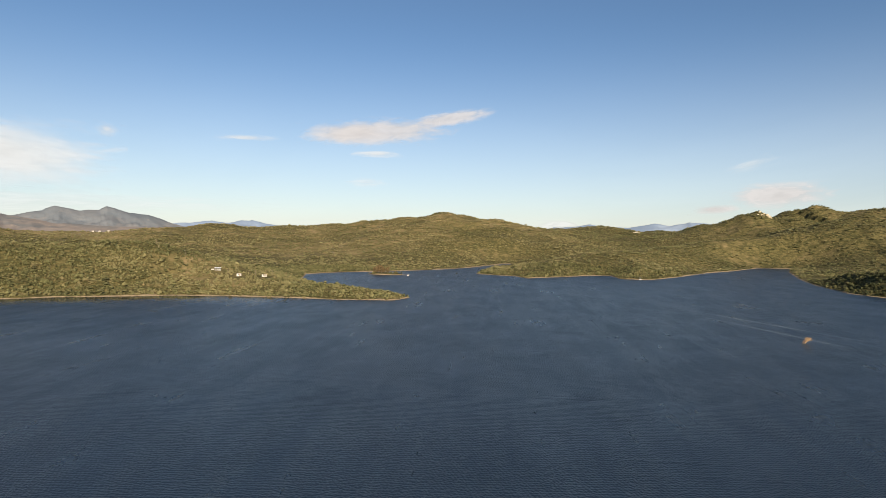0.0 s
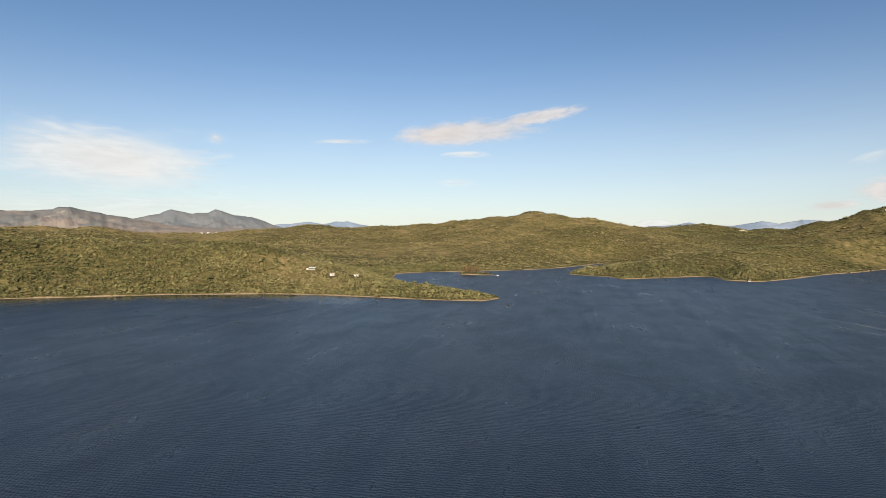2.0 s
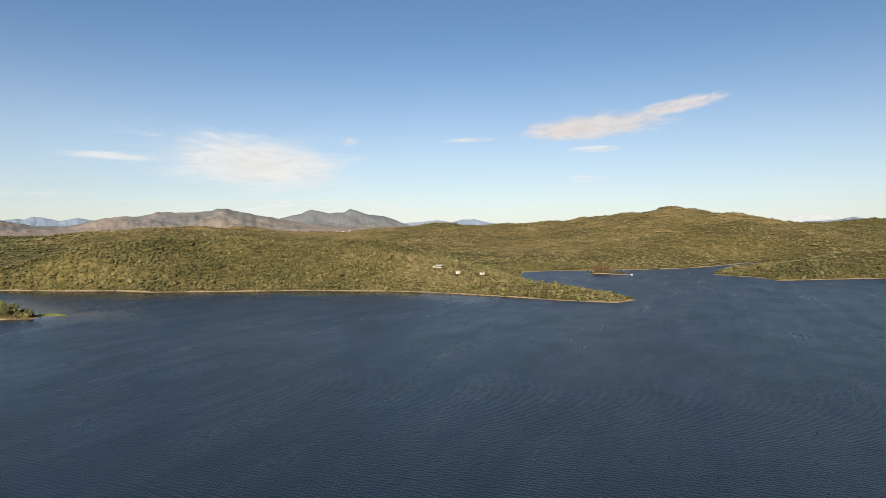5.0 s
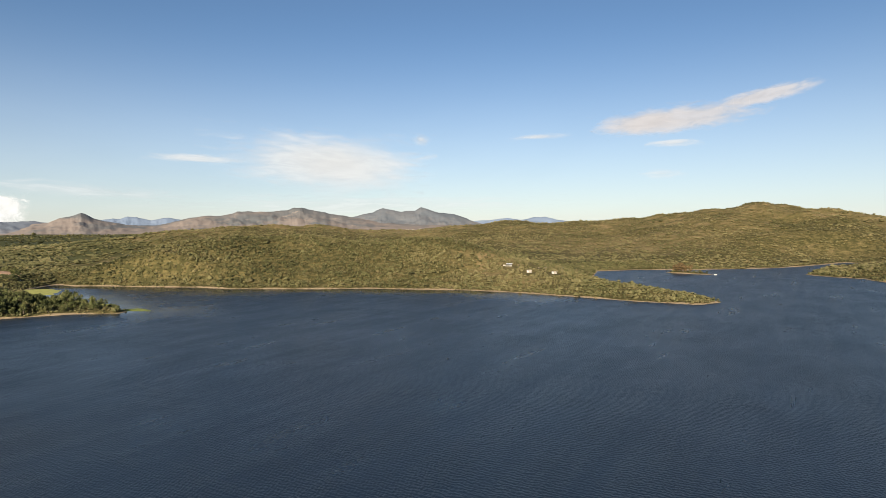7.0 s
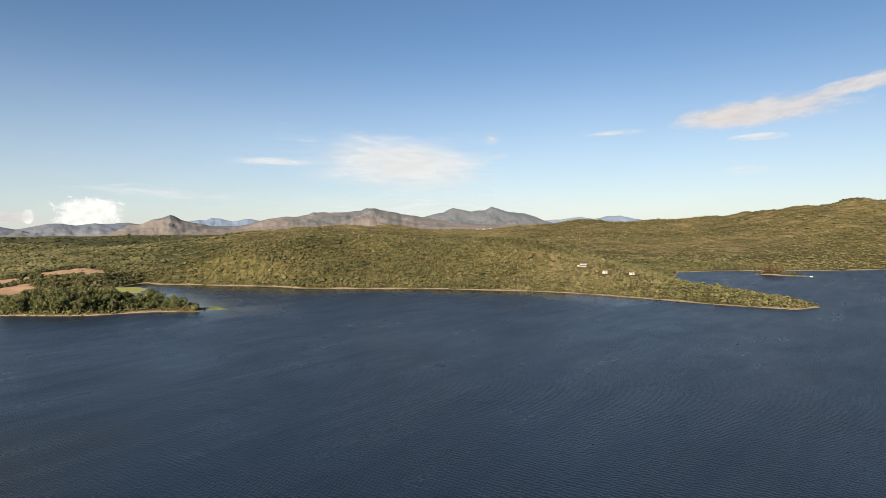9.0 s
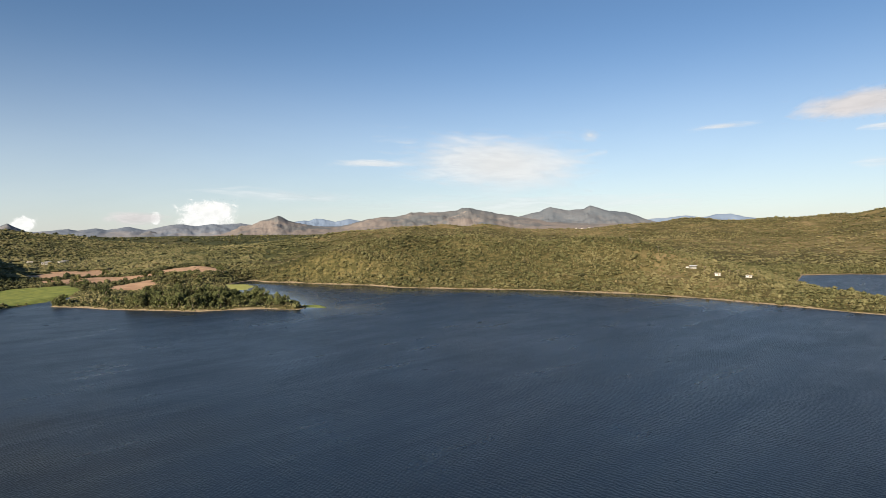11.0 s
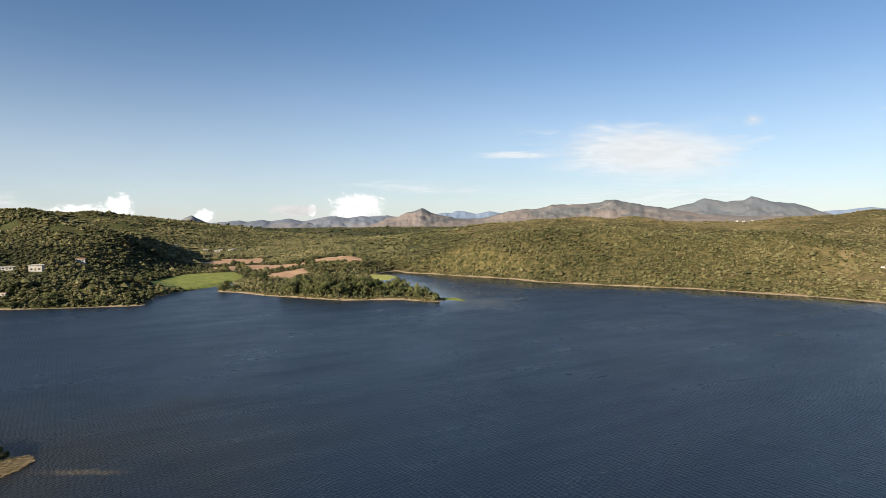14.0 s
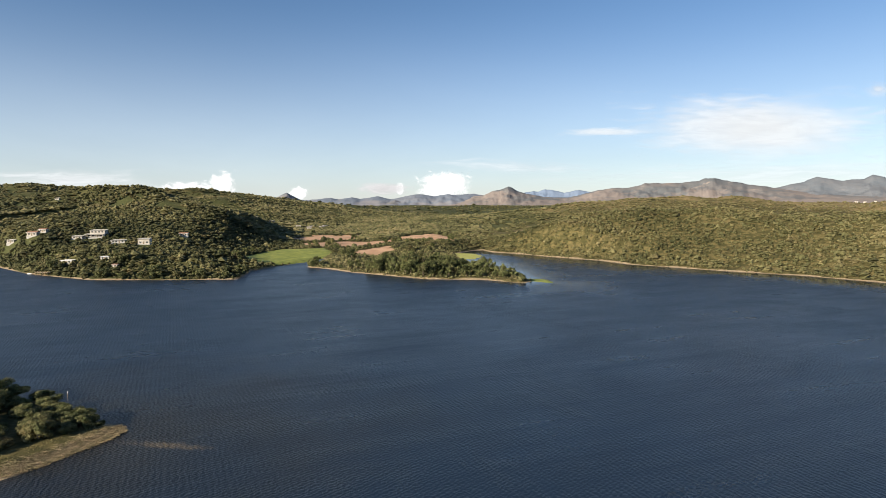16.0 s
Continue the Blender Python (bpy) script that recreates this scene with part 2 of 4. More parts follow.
# crest lines: half-width, sharpness, then points of the crest
RIDGES = [
    (85, 1.7, [(-570, 343, 18), (-561, 377, 29), (-563, 428, 36.5), (-539, 475, 39.5), (-496, 508, 38.5), (-444, 542, 35.5), (-389, 572, 33.5), (-342, 591, 31.5),
               (-311, 597, 26.5), (-275, 592, 17), (-220, 560, 9), (-173, 535, 6), (-122, 510, 4), (-90, 492, 3)]),
    (260, 1.7, [(-973, 431, 10), (-992, 513, 20), (-999, 607, 31), (-986, 719, 44), (-964, 830, 50), (-948, 995, 52)]),
    (260, 1.8, [(-1208, 906, 34), (-1153, 1053, 34), (-1031, 1174, 34), (-852, 1250, 37), (-715, 1277, 42), (-657, 1308, 46)]),
    (300, 1.7, [(-593, 1323, 49), (-488, 1397, 54), (-360, 1436, 61), (-221, 1433, 74), (-150, 1412, 86), (-108, 1396, 91), (-42, 1399, 86),
                (50, 1419, 73), (119, 1445, 59), (191, 1488, 53)]),
    (200, 1.8, [(217, 1686, 55), (307, 1672, 65), (380, 1657, 57), (477, 1632, 52)]),
    (140, 1.7, [(36, 985, 6), (122, 942, 19), (194, 879, 24), (297, 955, 31), (420, 1110, 36)]),
    (190, 1.6, [(473, 1479, 54), (522, 1401, 76), (565, 1385, 91), (600, 1368, 95), (627, 1360, 85), (705, 1448, 101), (744, 1427, 109),
                (801, 1396, 100), (830, 1327, 102), (900, 1230, 97)]),
    (170, 1.6, [(511, 1120, 44), (593, 1136, 70), (654, 1139, 85), (720, 1098, 77)]),
    (110, 1.6, [(385, 650, 13), (410, 610, 19), (450, 570, 25), (540, 520, 30)]),
    (260, 1.7, [(-980, -194, 46), (-960, -131, 46), (-935, -70, 46), (-915, -31, 45), (-850, -20, 38)]),
    (85, 1.5, [(-980, -150, 53), (-955, -110, 55), (-935, -70, 60), (-920, -31, 66), (-883, 7, 55), (-844, 41, 45), (-804, 66, 30), (-763, 85, 15)]),
    (280, 1.8, [(-1490, -341, 80), (-1502, -295, 82), (-1513, -248, 76), (-1529, -156, 75), (-1641, -40, 73), (-1644, 11, 74), (-1694, 90, 65),
                (-1739, 192, 56), (-1825, 325, 43), (-1890, 510, 27)]),
]


VALLEY = np.array([(-430, 215), (-540, 180), (-620, 145), (-720, 175), (-850, 205), (-1000, 230), (-1250, 300)], float)


def height(x, y, fine=True):
    x, y = np.asarray(x, float), np.asarray(y, float)
    sd = shore_distance(x, y)
    top = np.zeros(x.shape)
    for wide, sharp, crest in RIDGES:
        pts = np.array(crest, float)
        d, s = along(x, y, pts, False)
        zc = np.interp(s, np.arange(len(pts)), pts[:, 2])
        top = top + (zc * np.exp(-((d / wide) ** sharp))) ** 4
    top = top ** 0.25
    dv, _ = along(x, y, VALLEY, False)
    top = top * ease(dv, 40, 135)
    gully = lumps(x, y, 150, 3) * 0.08 + lumps(x, y, 420, 5, 2) * 0.05
    far = ease(np.hypot(x, y), 900, 3500)
    plain = 1.2 + 1.6 * ease(sd, 5, 120) + 9 * far + lumps(x, y, 600, 8) * (0.5 + 6 * far)
    wet = within(x, y, MARSH) | ((x < -430) & (x > -900) & (y > 75) & (y < 300))
    plain = np.where(wet, np.minimum(plain, 1.6), plain)
    land = ease(sd, -0.5, 5) * plain + ease(sd, 2, 40 + 90 * ease(np.hypot(x, y), 760, 900) * ease(x, -300, -100)) * top * (1 + gully)
    islet = within(x, y, BAY_ISLET)
    land = np.where(islet, 0.4 + 1.5 * ease(sd, 0, 3), land)
    return np.where(sd > 0, land, np.maximum(-4.0, sd * 0.2)) - 0.02


def mesh_from(name, verts, faces, smooth=True):
    """A mesh from arrays; faces all have the same number of corners."""
    me = bpy.data.meshes.new(name)
    k = faces.shape[1]
    me.vertices.add(len(verts))
    me.vertices.foreach_set("co", np.asarray(verts, np.float32).ravel())
    me.loops.add(faces.size)
    me.loops.foreach_set("vertex_index", faces.astype(np.int32).ravel())
    me.polygons.add(len(faces))
    me.polygons.foreach_set("loop_start", np.arange(0, faces.size, k, dtype=np.int32))
    me.polygons.foreach_set("use_smooth", np.full(len(faces), smooth))
    me.update(calc_edges=True)
    return me


def grid_faces(rows, cols, wrap=False):
    i, j = np.meshgrid(np.arange(rows - 1), np.arange(cols if wrap else cols - 1), indexing="ij")
    a, b = i * cols + j, i * cols + (j + 1) % cols
    return np.stack([a, b, b + cols, a + cols], -1).reshape(-1, 4)


HUB = (-20.0, 30.0)


def dryness(x, y):
    """Bare tan ground: the plateau behind the peninsula, and patches of the hills."""
    out = np.zeros(np.shape(x))
    for cx, cy, wide, much in ((-965, 900, 130, 0.42), (-990, 660, 110, 0.3), (-1150, 980, 230, 0.6), (-1020, 1130, 230, 0.6), (-860, 1200, 190, 0.55), (-720, 1230, 130, 0.4), (-290, 560, 40, 0.25), (-230, 505, 30, 0.2),
                               (-300, 1080, 140, 0.3), (-230, 1000, 90, 0.28), (-100, 1330, 140, 0.32), (-330, 1330, 170, 0.28), (60, 1350, 120, 0.3), (-700, 430, 90, 0.3), (-760, 470, 80, 0.25), (-960, -60, 60, 0.2)):
        out = np.maximum(out, much * np.exp(-((x - cx) ** 2 + (y - cy) ** 2) / wide ** 2))
    return out


def lushness(x, y):
    """Greener, denser growth in the valley and on the wooded hill above it."""
    return ease(-x - y * 0.8, 350, 520)


def build_ground():
    az = np.radians(np.concatenate([np.arange(-40, 114, 0.28), np.arange(114, 320, 2.5)]))
    rad = np.concatenate([[0.01, 60], np.geomspace(120, 260, 50)[:-1], np.geomspace(260, 330, 7)[:-1], np.geomspace(330, 1150, 175)[:-1], np.geomspace(1150, 1800, 115)[:-1],
                          np.geomspace(1800, 4900, 42)])
    r, a = np.meshgrid(rad, az, indexing="ij")
    x, y = HUB[0] - r * np.sin(a), HUB[1] + r * np.cos(a)
    verts = np.stack([x, y, height(x, y)], -1).reshape(-1, 3)
    me = mesh_from("ground", verts, grid_faces(len(rad), len(az), True))
    me.attributes.new("dry", "FLOAT", "POINT").data.foreach_set("value", dryness(x, y).astype(np.float32).ravel())
    me.attributes.new("lush", "FLOAT", "POINT").data.foreach_set("value", lushness(x, y).astype(np.float32).ravel())
    me.materials.append(GROUND)
    return tagged(new("ground", me), "olive-brown dry hillsides with sandy banks round a lake", "ground", kind="structure")


build_ground()


def build_water():
    rad = np.concatenate([[0.01], np.geomspace(30, 160, 8)[:-1], np.geomspace(160, 1050, 120)[:-1], [1050, 1150, 1300]])
    az = np.radians(np.concatenate([np.arange(-40, 114, 0.5), np.arange(114, 320, 3)]))
    r, a = np.meshgrid(rad, az, indexing="ij")
    x, y = HUB[0] - r * np.sin(a), HUB[1] + r * np.cos(a)
    me = mesh_from("water", np.stack([x, y, 0 * r], -1).reshape(-1, 3), grid_faces(len(rad), len(az), True))
    # calm water in the lee of the north shore and in the inlet
    bank, _ = along(x, y, np.array(ISLET_SHORE[8:], float), False)
    reach = 62 + 26 * lumps(x, y, 160, 51) + 12 * lumps(x, y, 45, 52)
    inlet = np.exp(-((x + 540) ** 2 + (y - 300) ** 2) / 90.0 ** 2)
    lee = np.maximum((1 - ease(bank, 2, np.maximum(reach, 20))) * (0.75 + 0.2 * lumps(x, y, 80, 53)) * ease(-x, 110, 230), 0.3 * inlet)
    me.attributes.new("lee", "FLOAT", "POINT").data.foreach_set("value", np.clip(lee, 0, 1).astype(np.float32).ravel())
    me.materials.append(WATER)
    return tagged(new("water", me), "wind-ruffled dark slate-blue lake water", "water", kind="structure")


build_water()


# ---- far mountains ----
def build_range(name, crest, material, reach, label, rough=0.15, seed=0, rise=0.0):
    pts = np.array(crest, float)
    pts[:, 2] += rise
    s = np.linspace(0, len(pts) - 1, len(pts) * 12)
    cx, cy, cz = (np.interp(s, np.arange(len(pts)), pts[:, k]) for k in range(3))
    soft = np.convolve(np.pad(cz, 4, mode="edge"), np.array([1, 2, 3, 4, 5, 4, 3, 2, 1]) / 25, "valid")
    cz = 0.88 * cz + 0.12 * soft
    u = np.linspace(-0.6, 1, 26)[:, None]
    out = np.hypot(cx, cy)
    k = 1 - np.where(u > 0, u * reach, u * reach * 0.5) / out
    x, y = cx * k, cy * k
    fold = 0.7 * lumps(x, y, 320, seed + 11, 5) + 0.5 * lumps(x, y, 110, seed + 12, 3)
    cz = cz + 2.0 * lumps(cx, cy, 260, seed + 40, 2) + 0.8 * lumps(cx, cy, 90, seed + 41, 2)
    broad = np.convolve(np.pad(cz, 9, mode="edge"), np.ones(19) / 19, "valid")
    blend = np.minimum(1, np.abs(u) * 3.0)
    cz = cz * (1 - blend) + broad * blend
    z = cz * (1 - np.abs(u)) ** 1.15 * (1 + rough * 3 * fold * np.minimum(1, np.abs(u) * 1.3)) + cz * rough * 0.15 * lumps(x, y, 130, seed + 2)
    z = np.where(np.abs(u) > 0.98, -5, z)
    me = mesh_from(name, np.stack([x, y, z], -1).reshape(-1, 3), grid_faces(len(u), len(s)))
    me.materials.append(material)
    return tagged(new(name, me), label, "mountain", kind="structure")


# distance haze is painted into these base colours, strongest in the last two
TAN = mountain_material("tan_rock", (0.140, 0.147, 0.155), (0.238, 0.205, 0.188), (0.33, 0.275, 0.24), 150)
SLATE = mountain_material("slate_rock", (0.125, 0.142, 0.165), (0.185, 0.18, 0.185), (0.20, 0.195, 0.20), 110)
HAZE_SLATE = mountain_material("haze_tinted_slate_rock", (0.155, 0.180, 0.225), (0.23, 0.225, 0.24), (0.245, 0.24, 0.255), 60)
HAZE_BLUE = mountain_material("haze_tinted_blue_rock", (0.17, 0.22, 0.31), (0.22, 0.27, 0.36), (0.21, 0.26, 0.35))
build_range("backdrop_tan_range", [(-3717, 2386, 60), (-3663, 2469, 79), (-3630, 2518, 94), (-3586, 2582, 118), (-3517, 2676, 133), (-3458, 2752, 132), (-3423, 2796, 147), (-3399, 2825, 162),
             (-3339, 2896, 165), (-3278, 2966, 156), (-3217, 3032, 170), (-3168, 3084, 173), (-3143, 3109, 188), (-3106, 3147, 190), (-3069, 3183, 174), (-3006, 3243, 158),
             (-2906, 3333, 134), (-2831, 3397, 118), (-2706, 3498, 87), (-2532, 3600, 71), (-2093, 3824, 51), (-1800, 3950, 20)],
            TAN, 900, "bare tan and brown mountain range with eroded scars", seed=1)
build_range("backdrop_cone_peak", [(-4083, 1530, 14), (-4054, 1606, 22), (-4017, 1700, 37), (-3977, 1793, 77), (-3943, 1867, 85), (-3917, 1922, 113), (-3894, 1969, 120), (-3880, 1998, 136),
             (-3869, 2020, 148), (-3858, 2041, 140), (-3839, 2077, 115), (-3816, 2119, 99), (-3787, 2172, 83), (-3747, 2241, 70), (-3675, 2359, 65), (-3600, 2480, 60), (-3480, 2640, 50)],
            TAN, 700, "tan cone-shaped mountain with eroded lower slopes", seed=7)
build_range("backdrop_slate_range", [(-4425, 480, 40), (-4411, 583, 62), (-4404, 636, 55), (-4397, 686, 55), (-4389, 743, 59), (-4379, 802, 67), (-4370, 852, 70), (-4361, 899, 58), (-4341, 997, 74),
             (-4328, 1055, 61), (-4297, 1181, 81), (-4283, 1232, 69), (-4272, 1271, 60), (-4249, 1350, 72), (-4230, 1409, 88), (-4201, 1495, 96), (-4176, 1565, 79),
             (-4140, 1662, 95), (-4117, 1719, 87), (-4068, 1834, 98), (-4017, 1947, 77), (-3943, 2095, 43)], HAZE_SLATE, 500, "slate mountain range in the distance, coloured bluer to stand for haze", seed=9)
build_range("backdrop_foothill", [(-4133, 1009, 3), (-4115, 1084, 14), (-4090, 1178, 29), (-4072, 1242, 52), (-4057, 1291, 32), (-4028, 1384, 12)], SLATE, 250,
            "small pointed foothill below the slate range", seed=13)
build_range("backdrop_twin_peaks", [(-3080, 3420, 60), (-2957, 3534, 116), (-2840, 3630, 152), (-2787, 3671, 184), (-2678, 3751, 153), (-2585, 3815, 162), (-2547, 3841, 190), (-2429, 3917, 143),
             (-2336, 3973, 136), (-2214, 4043, 80), (-2080, 4110, 30)], SLATE, 500, "slate-grey twin-peaked mountain in the distance", seed=2, rise=10)
build_range("backdrop_dark_peak", [(-4377, 416, 37), (-4374, 453, 64), (-4369, 503, 95), (-4365, 540, 107), (-4361, 577, 87), (-4356, 622, 63), (-4348, 678, 39), (-4335, 760, 15)], SLATE, 400,
            "dark cone-shaped mountain in the distance", seed=3)
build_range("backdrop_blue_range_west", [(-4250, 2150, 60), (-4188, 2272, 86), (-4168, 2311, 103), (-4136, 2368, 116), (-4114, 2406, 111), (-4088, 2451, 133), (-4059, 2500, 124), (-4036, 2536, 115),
             (-4013, 2573, 101), (-3990, 2609, 110), (-3955, 2663, 122), (-3919, 2716, 113), (-3846, 2820, 95), (-3700, 3010, 60)], HAZE_BLUE, 300, "mountains on the horizon, coloured pale blue to stand for haze", seed=4)
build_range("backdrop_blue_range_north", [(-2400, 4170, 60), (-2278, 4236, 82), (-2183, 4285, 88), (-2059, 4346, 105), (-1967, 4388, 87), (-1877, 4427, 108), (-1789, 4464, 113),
             (-1701, 4498, 88), (-1400, 4560, 40)], HAZE_BLUE, 300, "mountains on the horizon, coloured pale blue to stand for haze", seed=5, rise=7)
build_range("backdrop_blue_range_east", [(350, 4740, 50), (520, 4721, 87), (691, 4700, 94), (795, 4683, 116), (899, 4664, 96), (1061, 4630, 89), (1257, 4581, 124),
             (1352, 4553, 104), (1481, 4513, 138), (1589, 4476, 127), (1762, 4411, 112), (2100, 4260, 90)], HAZE_BLUE, 300, "mountains on the horizon, coloured pale blue to stand for haze", seed=6, rise=3)


# ---- scrub that covers the hills ----
def dome(rng, sides, rings):
    """A lumpy closed crown of unit radius on a narrow foot, as triangles."""
    rows = []
    for k in range(rings):
        up = (k + 0.35) / (rings - 0.2)
        wide = math.sqrt(max(0.05, 1 - (up * 1.25 - 0.35) ** 2))
        turn = rng.uniform(0, 6.28)
        rows.append([np.array((math.cos(turn + 6.283 * i / sides), math.sin(turn + 6.283 * i / sides), 0)) * wide * rng.uniform(0.72, 1.15)
                     + (0, 0, up * 1.25 + rng.uniform(-0.12, 0.12)) for i in range(sides)])
    top, foot, tris = np.array((rng.normal(0, 0.15), rng.normal(0, 0.15), 1.42)), np.array((0, 0, -0.25)), []
    for i in range(sides):
        j = (i + 1) % sides
        tris.append([foot, rows[0][j], rows[0][i]])
        tris.append([rows[-1][i], rows[-1][j], top])
        for lo, hi in zip(rows[:-1], rows[1:]):
            tris += [[lo[i], lo[j], hi[i]], [lo[j], hi[j], hi[i]]]
    return tris


def clump(rng, sides, rings, leaves):
    """A shrub of unit radius: a lumpy heart and loose leaf tufts round it. Triangles as points (n, 3, 3)."""
    tris = dome(rng, sides, rings)
    for _ in range(leaves):
        d = rng.normal(size=3)
        d[2] = abs(d[2]) * 0.9 - 0.1
        d /= np.linalg.norm(d)
        p = d * rng.uniform(0.85, 1.12) * (1, 1, 0.85) + (0, 0, 0.55)
        t = np.cross(d + rng.normal(size=3) * 0.55, rng.normal(size=3))
        t /= np.linalg.norm(t)
        q = np.cross(d, t) + rng.normal(size=3) * 0.3
        w = rng.uniform(0.14, 0.26)
        tris.append([p + t * w, p - t * w * 0.6 + q * w * 0.7, p - t * w * 0.5 - q * w * 0.8])
    return np.array(tris)


def scatter(name, x, y, size, squash, tone, forms, material, label, category, lift=0.0):
    """Many clumps joined into one mesh."""
    rng = np.random.default_rng(len(x))
    z = height(x, y) + lift
    turn, pick = rng.uniform(0, 6.28, len(x)), rng.integers(0, len(forms), len(x))
    verts, tones = [], []
    for k, form in enumerate(forms):
        m = pick == k
        c, s, w = np.cos(turn[m])[:, None, None], np.sin(turn[m])[:, None, None], size[m][:, None, None]
        fx, fy, fz = form[None, :, :, 0], form[None, :, :, 1], form[None, :, :, 2]
        p = np.stack([x[m][:, None, None] + w * (c * fx - s * fy), y[m][:, None, None] + w * (s * fx + c * fy),
                      z[m][:, None, None] + w * squash[m][:, None, None] * fz], -1)
        verts.append(p.reshape(-1, 3))
        tones.append(np.repeat(tone[m], form.shape[0] * 3))
    v, tn = np.concatenate(verts), np.concatenate(tones)
    me = mesh_from(name, v, np.arange(len(v)).reshape(-1, 3), False)
    me.attributes.new("tone", "FLOAT", "POINT").data.foreach_set("value", tn.astype(np.float32))
    me.materials.append(material)
    return tagged(new(name, me), label, category, kind="stuff")


FIELDS = [[(-858, 137), (-906, 195), (-894, 250), (-802, 229), (-800, 172)], [(-771, 147), (-783, 212), (-736, 258), (-682, 248), (-692, 198), (-709, 163)],
          [(-616, 184), (-648, 199), (-657, 234), (-615, 225), (-586, 201)], [(-714, 257), (-753, 276), (-740, 313), (-682, 322), (-646, 304)]]
OPEN_GROUND = [MARSH] + [np.array(f, float) for f in FIELDS]


HOMES = [(-258, 557), (-231, 543), (-209, 549), (-650, -38), (-646, -52), (-598, 5), (-612, -16), (-648, 33), (-675, -92), (-684, -86), (-688, -112),
         (-915, -122)]


def clear_of_homes(x, y):
    """Open ground at each house and on the slope below it, towards the lake."""
    ok = np.ones(np.shape(x), bool)
    for hx, hy in HOMES:
        far = math.hypot(hx - HUB[0], hy - HUB[1])
        ux, uy = (HUB[0] - hx) / far, (HUB[1] - hy) / far
        s = np.clip((x - hx) * ux + (y - hy) * uy, 0, 12)
        ok &= np.hypot(x - hx - ux * s, y - hy - uy * s) > 6.5
    return ok


def sow(seed, count, r0, r1, a0=-40, a1=114, margin=2.0, bare=-0.25):
    rng = np.random.default_rng(seed)
    r = np.sqrt(rng.uniform(r0 * r0, r1 * r1, count))
    a = np.radians(rng.uniform(a0, a1, count))
    x, y = HUB[0] - r * np.sin(a), HUB[1] + r * np.cos(a)
    ok = shore_distance(x, y) > margin
    for poly in OPEN_GROUND:
        ok &= ~within(x, y, poly)
    ok &= ~((x < -375) & (x > -620) & (y > 120) & (y < 275)) & clear_of_homes(x, y)
    ok &= rng.uniform(0, 0.75, count) > dryness(x, y) * 1.15
    ok &= lumps(x, y, 70, 21) + 0.7 * lumps(x, y, 300, 22, 2) + rng.uniform(-0.35, 0.35, count) > bare
    return rng, x[ok], y[ok]


def warmth(x, y):
    """Shifts the scrub's tone by place: drier and yellower, lusher and darker, and darker towards the east shore."""
    return 0.22 * np.exp(-((x + 255) ** 2 + (y - 510) ** 2) / 95.0 ** 2) - 0.14 * lushness(x, y) - 0.22 * ease(x, 120, 420) + 0.05 * lumps(x, y, 90, 31)


def build_scrub():
    r0 = np.random.default_rng(5)
    near = [clump(r0, 5, 2, 5) for _ in range(14)]
    small, mid, far = ([clump(r0, 4, 1, n) for _ in range(8)] for n in (4, 1, 1))
    rng, x, y = sow(1, 72000, 330, 800, bare=-0.8)
    size = rng.lognormal(0.15, 0.36, len(x)) * (1 + 0.35 * lushness(x, y))
    scatter("hillside_scrub", x, y, size, rng.uniform(0.7, 1.1, len(x)), rng.normal(0.46, 0.11, len(x)) + warmth(x, y), near, SHRUB,
            "dense olive-green thorn scrub covering the lakeside hills", "scrub")
    rng, x, y = sow(11, 46000, 330, 800, margin=1.0, bare=-0.9)
    scatter("hillside_undergrowth", x, y, rng.lognormal(-0.05, 0.35, len(x)), rng.uniform(0.7, 1.1, len(x)), rng.normal(0.42, 0.13, len(x)) + warmth(x, y), small, SHRUB,
            "low olive and straw-coloured bushes between the thorn scrub", "scrub")
    # mean tone lighter than the near scrub's: aerial haze painted into the leaf colour
    rng, x, y = sow(2, 120000, 800, 1700, bare=-0.62)
    size = rng.lognormal(0.62, 0.34, len(x)) * (1 + 0.55 * lushness(x, y))
    scatter("hillside_scrub", x, y, size, rng.uniform(0.32, 0.58, len(x)), rng.normal(0.66, 0.10, len(x)) + warmth(x, y), mid, SHRUB,
            "olive-green scrub woods covering the farther hills", "scrub")
    rng, x, y = sow(3, 14000, 1700, 3700, bare=-0.6)
    scatter("far_woods", x, y, rng.lognormal(1.6, 0.28, len(x)), rng.uniform(0.4, 0.65, len(x)), rng.normal(0.42, 0.17, len(x)) + warmth(x, y), far, SHRUB,
            "dark green woods on the far plain", "woods")
    rng, x, y = sow(4, 6000, 300, 1600, 114, 320)
    scatter("hillside_scrub", x, y, rng.lognormal(1.2, 0.3, len(x)), rng.uniform(0.7, 1.0, len(x)), rng.normal(0.45, 0.17, len(x)), far, SHRUB,
            "olive-green scrub on the shore behind the viewer", "scrub")
    rng, x, y = sow(7, 9000, 800, 1010, 84, 114, bare=-0.6)
    scatter("hillside_scrub", x, y, rng.lognormal(0.7, 0.3, len(x)), rng.uniform(0.6, 1.0, len(x)), rng.normal(0.42, 0.11, len(x)), near, SHRUB,
            "dark green thorn scrub on the upper hillside", "scrub")
    rng = np.random.default_rng(6)
    x, y = rng.uniform(-640, -375, 9000), rng.uniform(120, 300, 9000)
    ok = (shore_distance(x, y) > 0.6) & (x > -620) & (y < 275)
    for poly in OPEN_GROUND:
        ok &= ~within(x, y, poly)
    x, y = x[ok], y[ok]
    scatter("waterside_scrub", x, y, rng.lognormal(-0.25, 0.35, len(x)), rng.uniform(0.6, 1.0, len(x)), rng.normal(0.55, 0.18, len(x)), small, SHRUB,
            "low green and straw-coloured scrub on the flat spit", "scrub")


build_scrub()


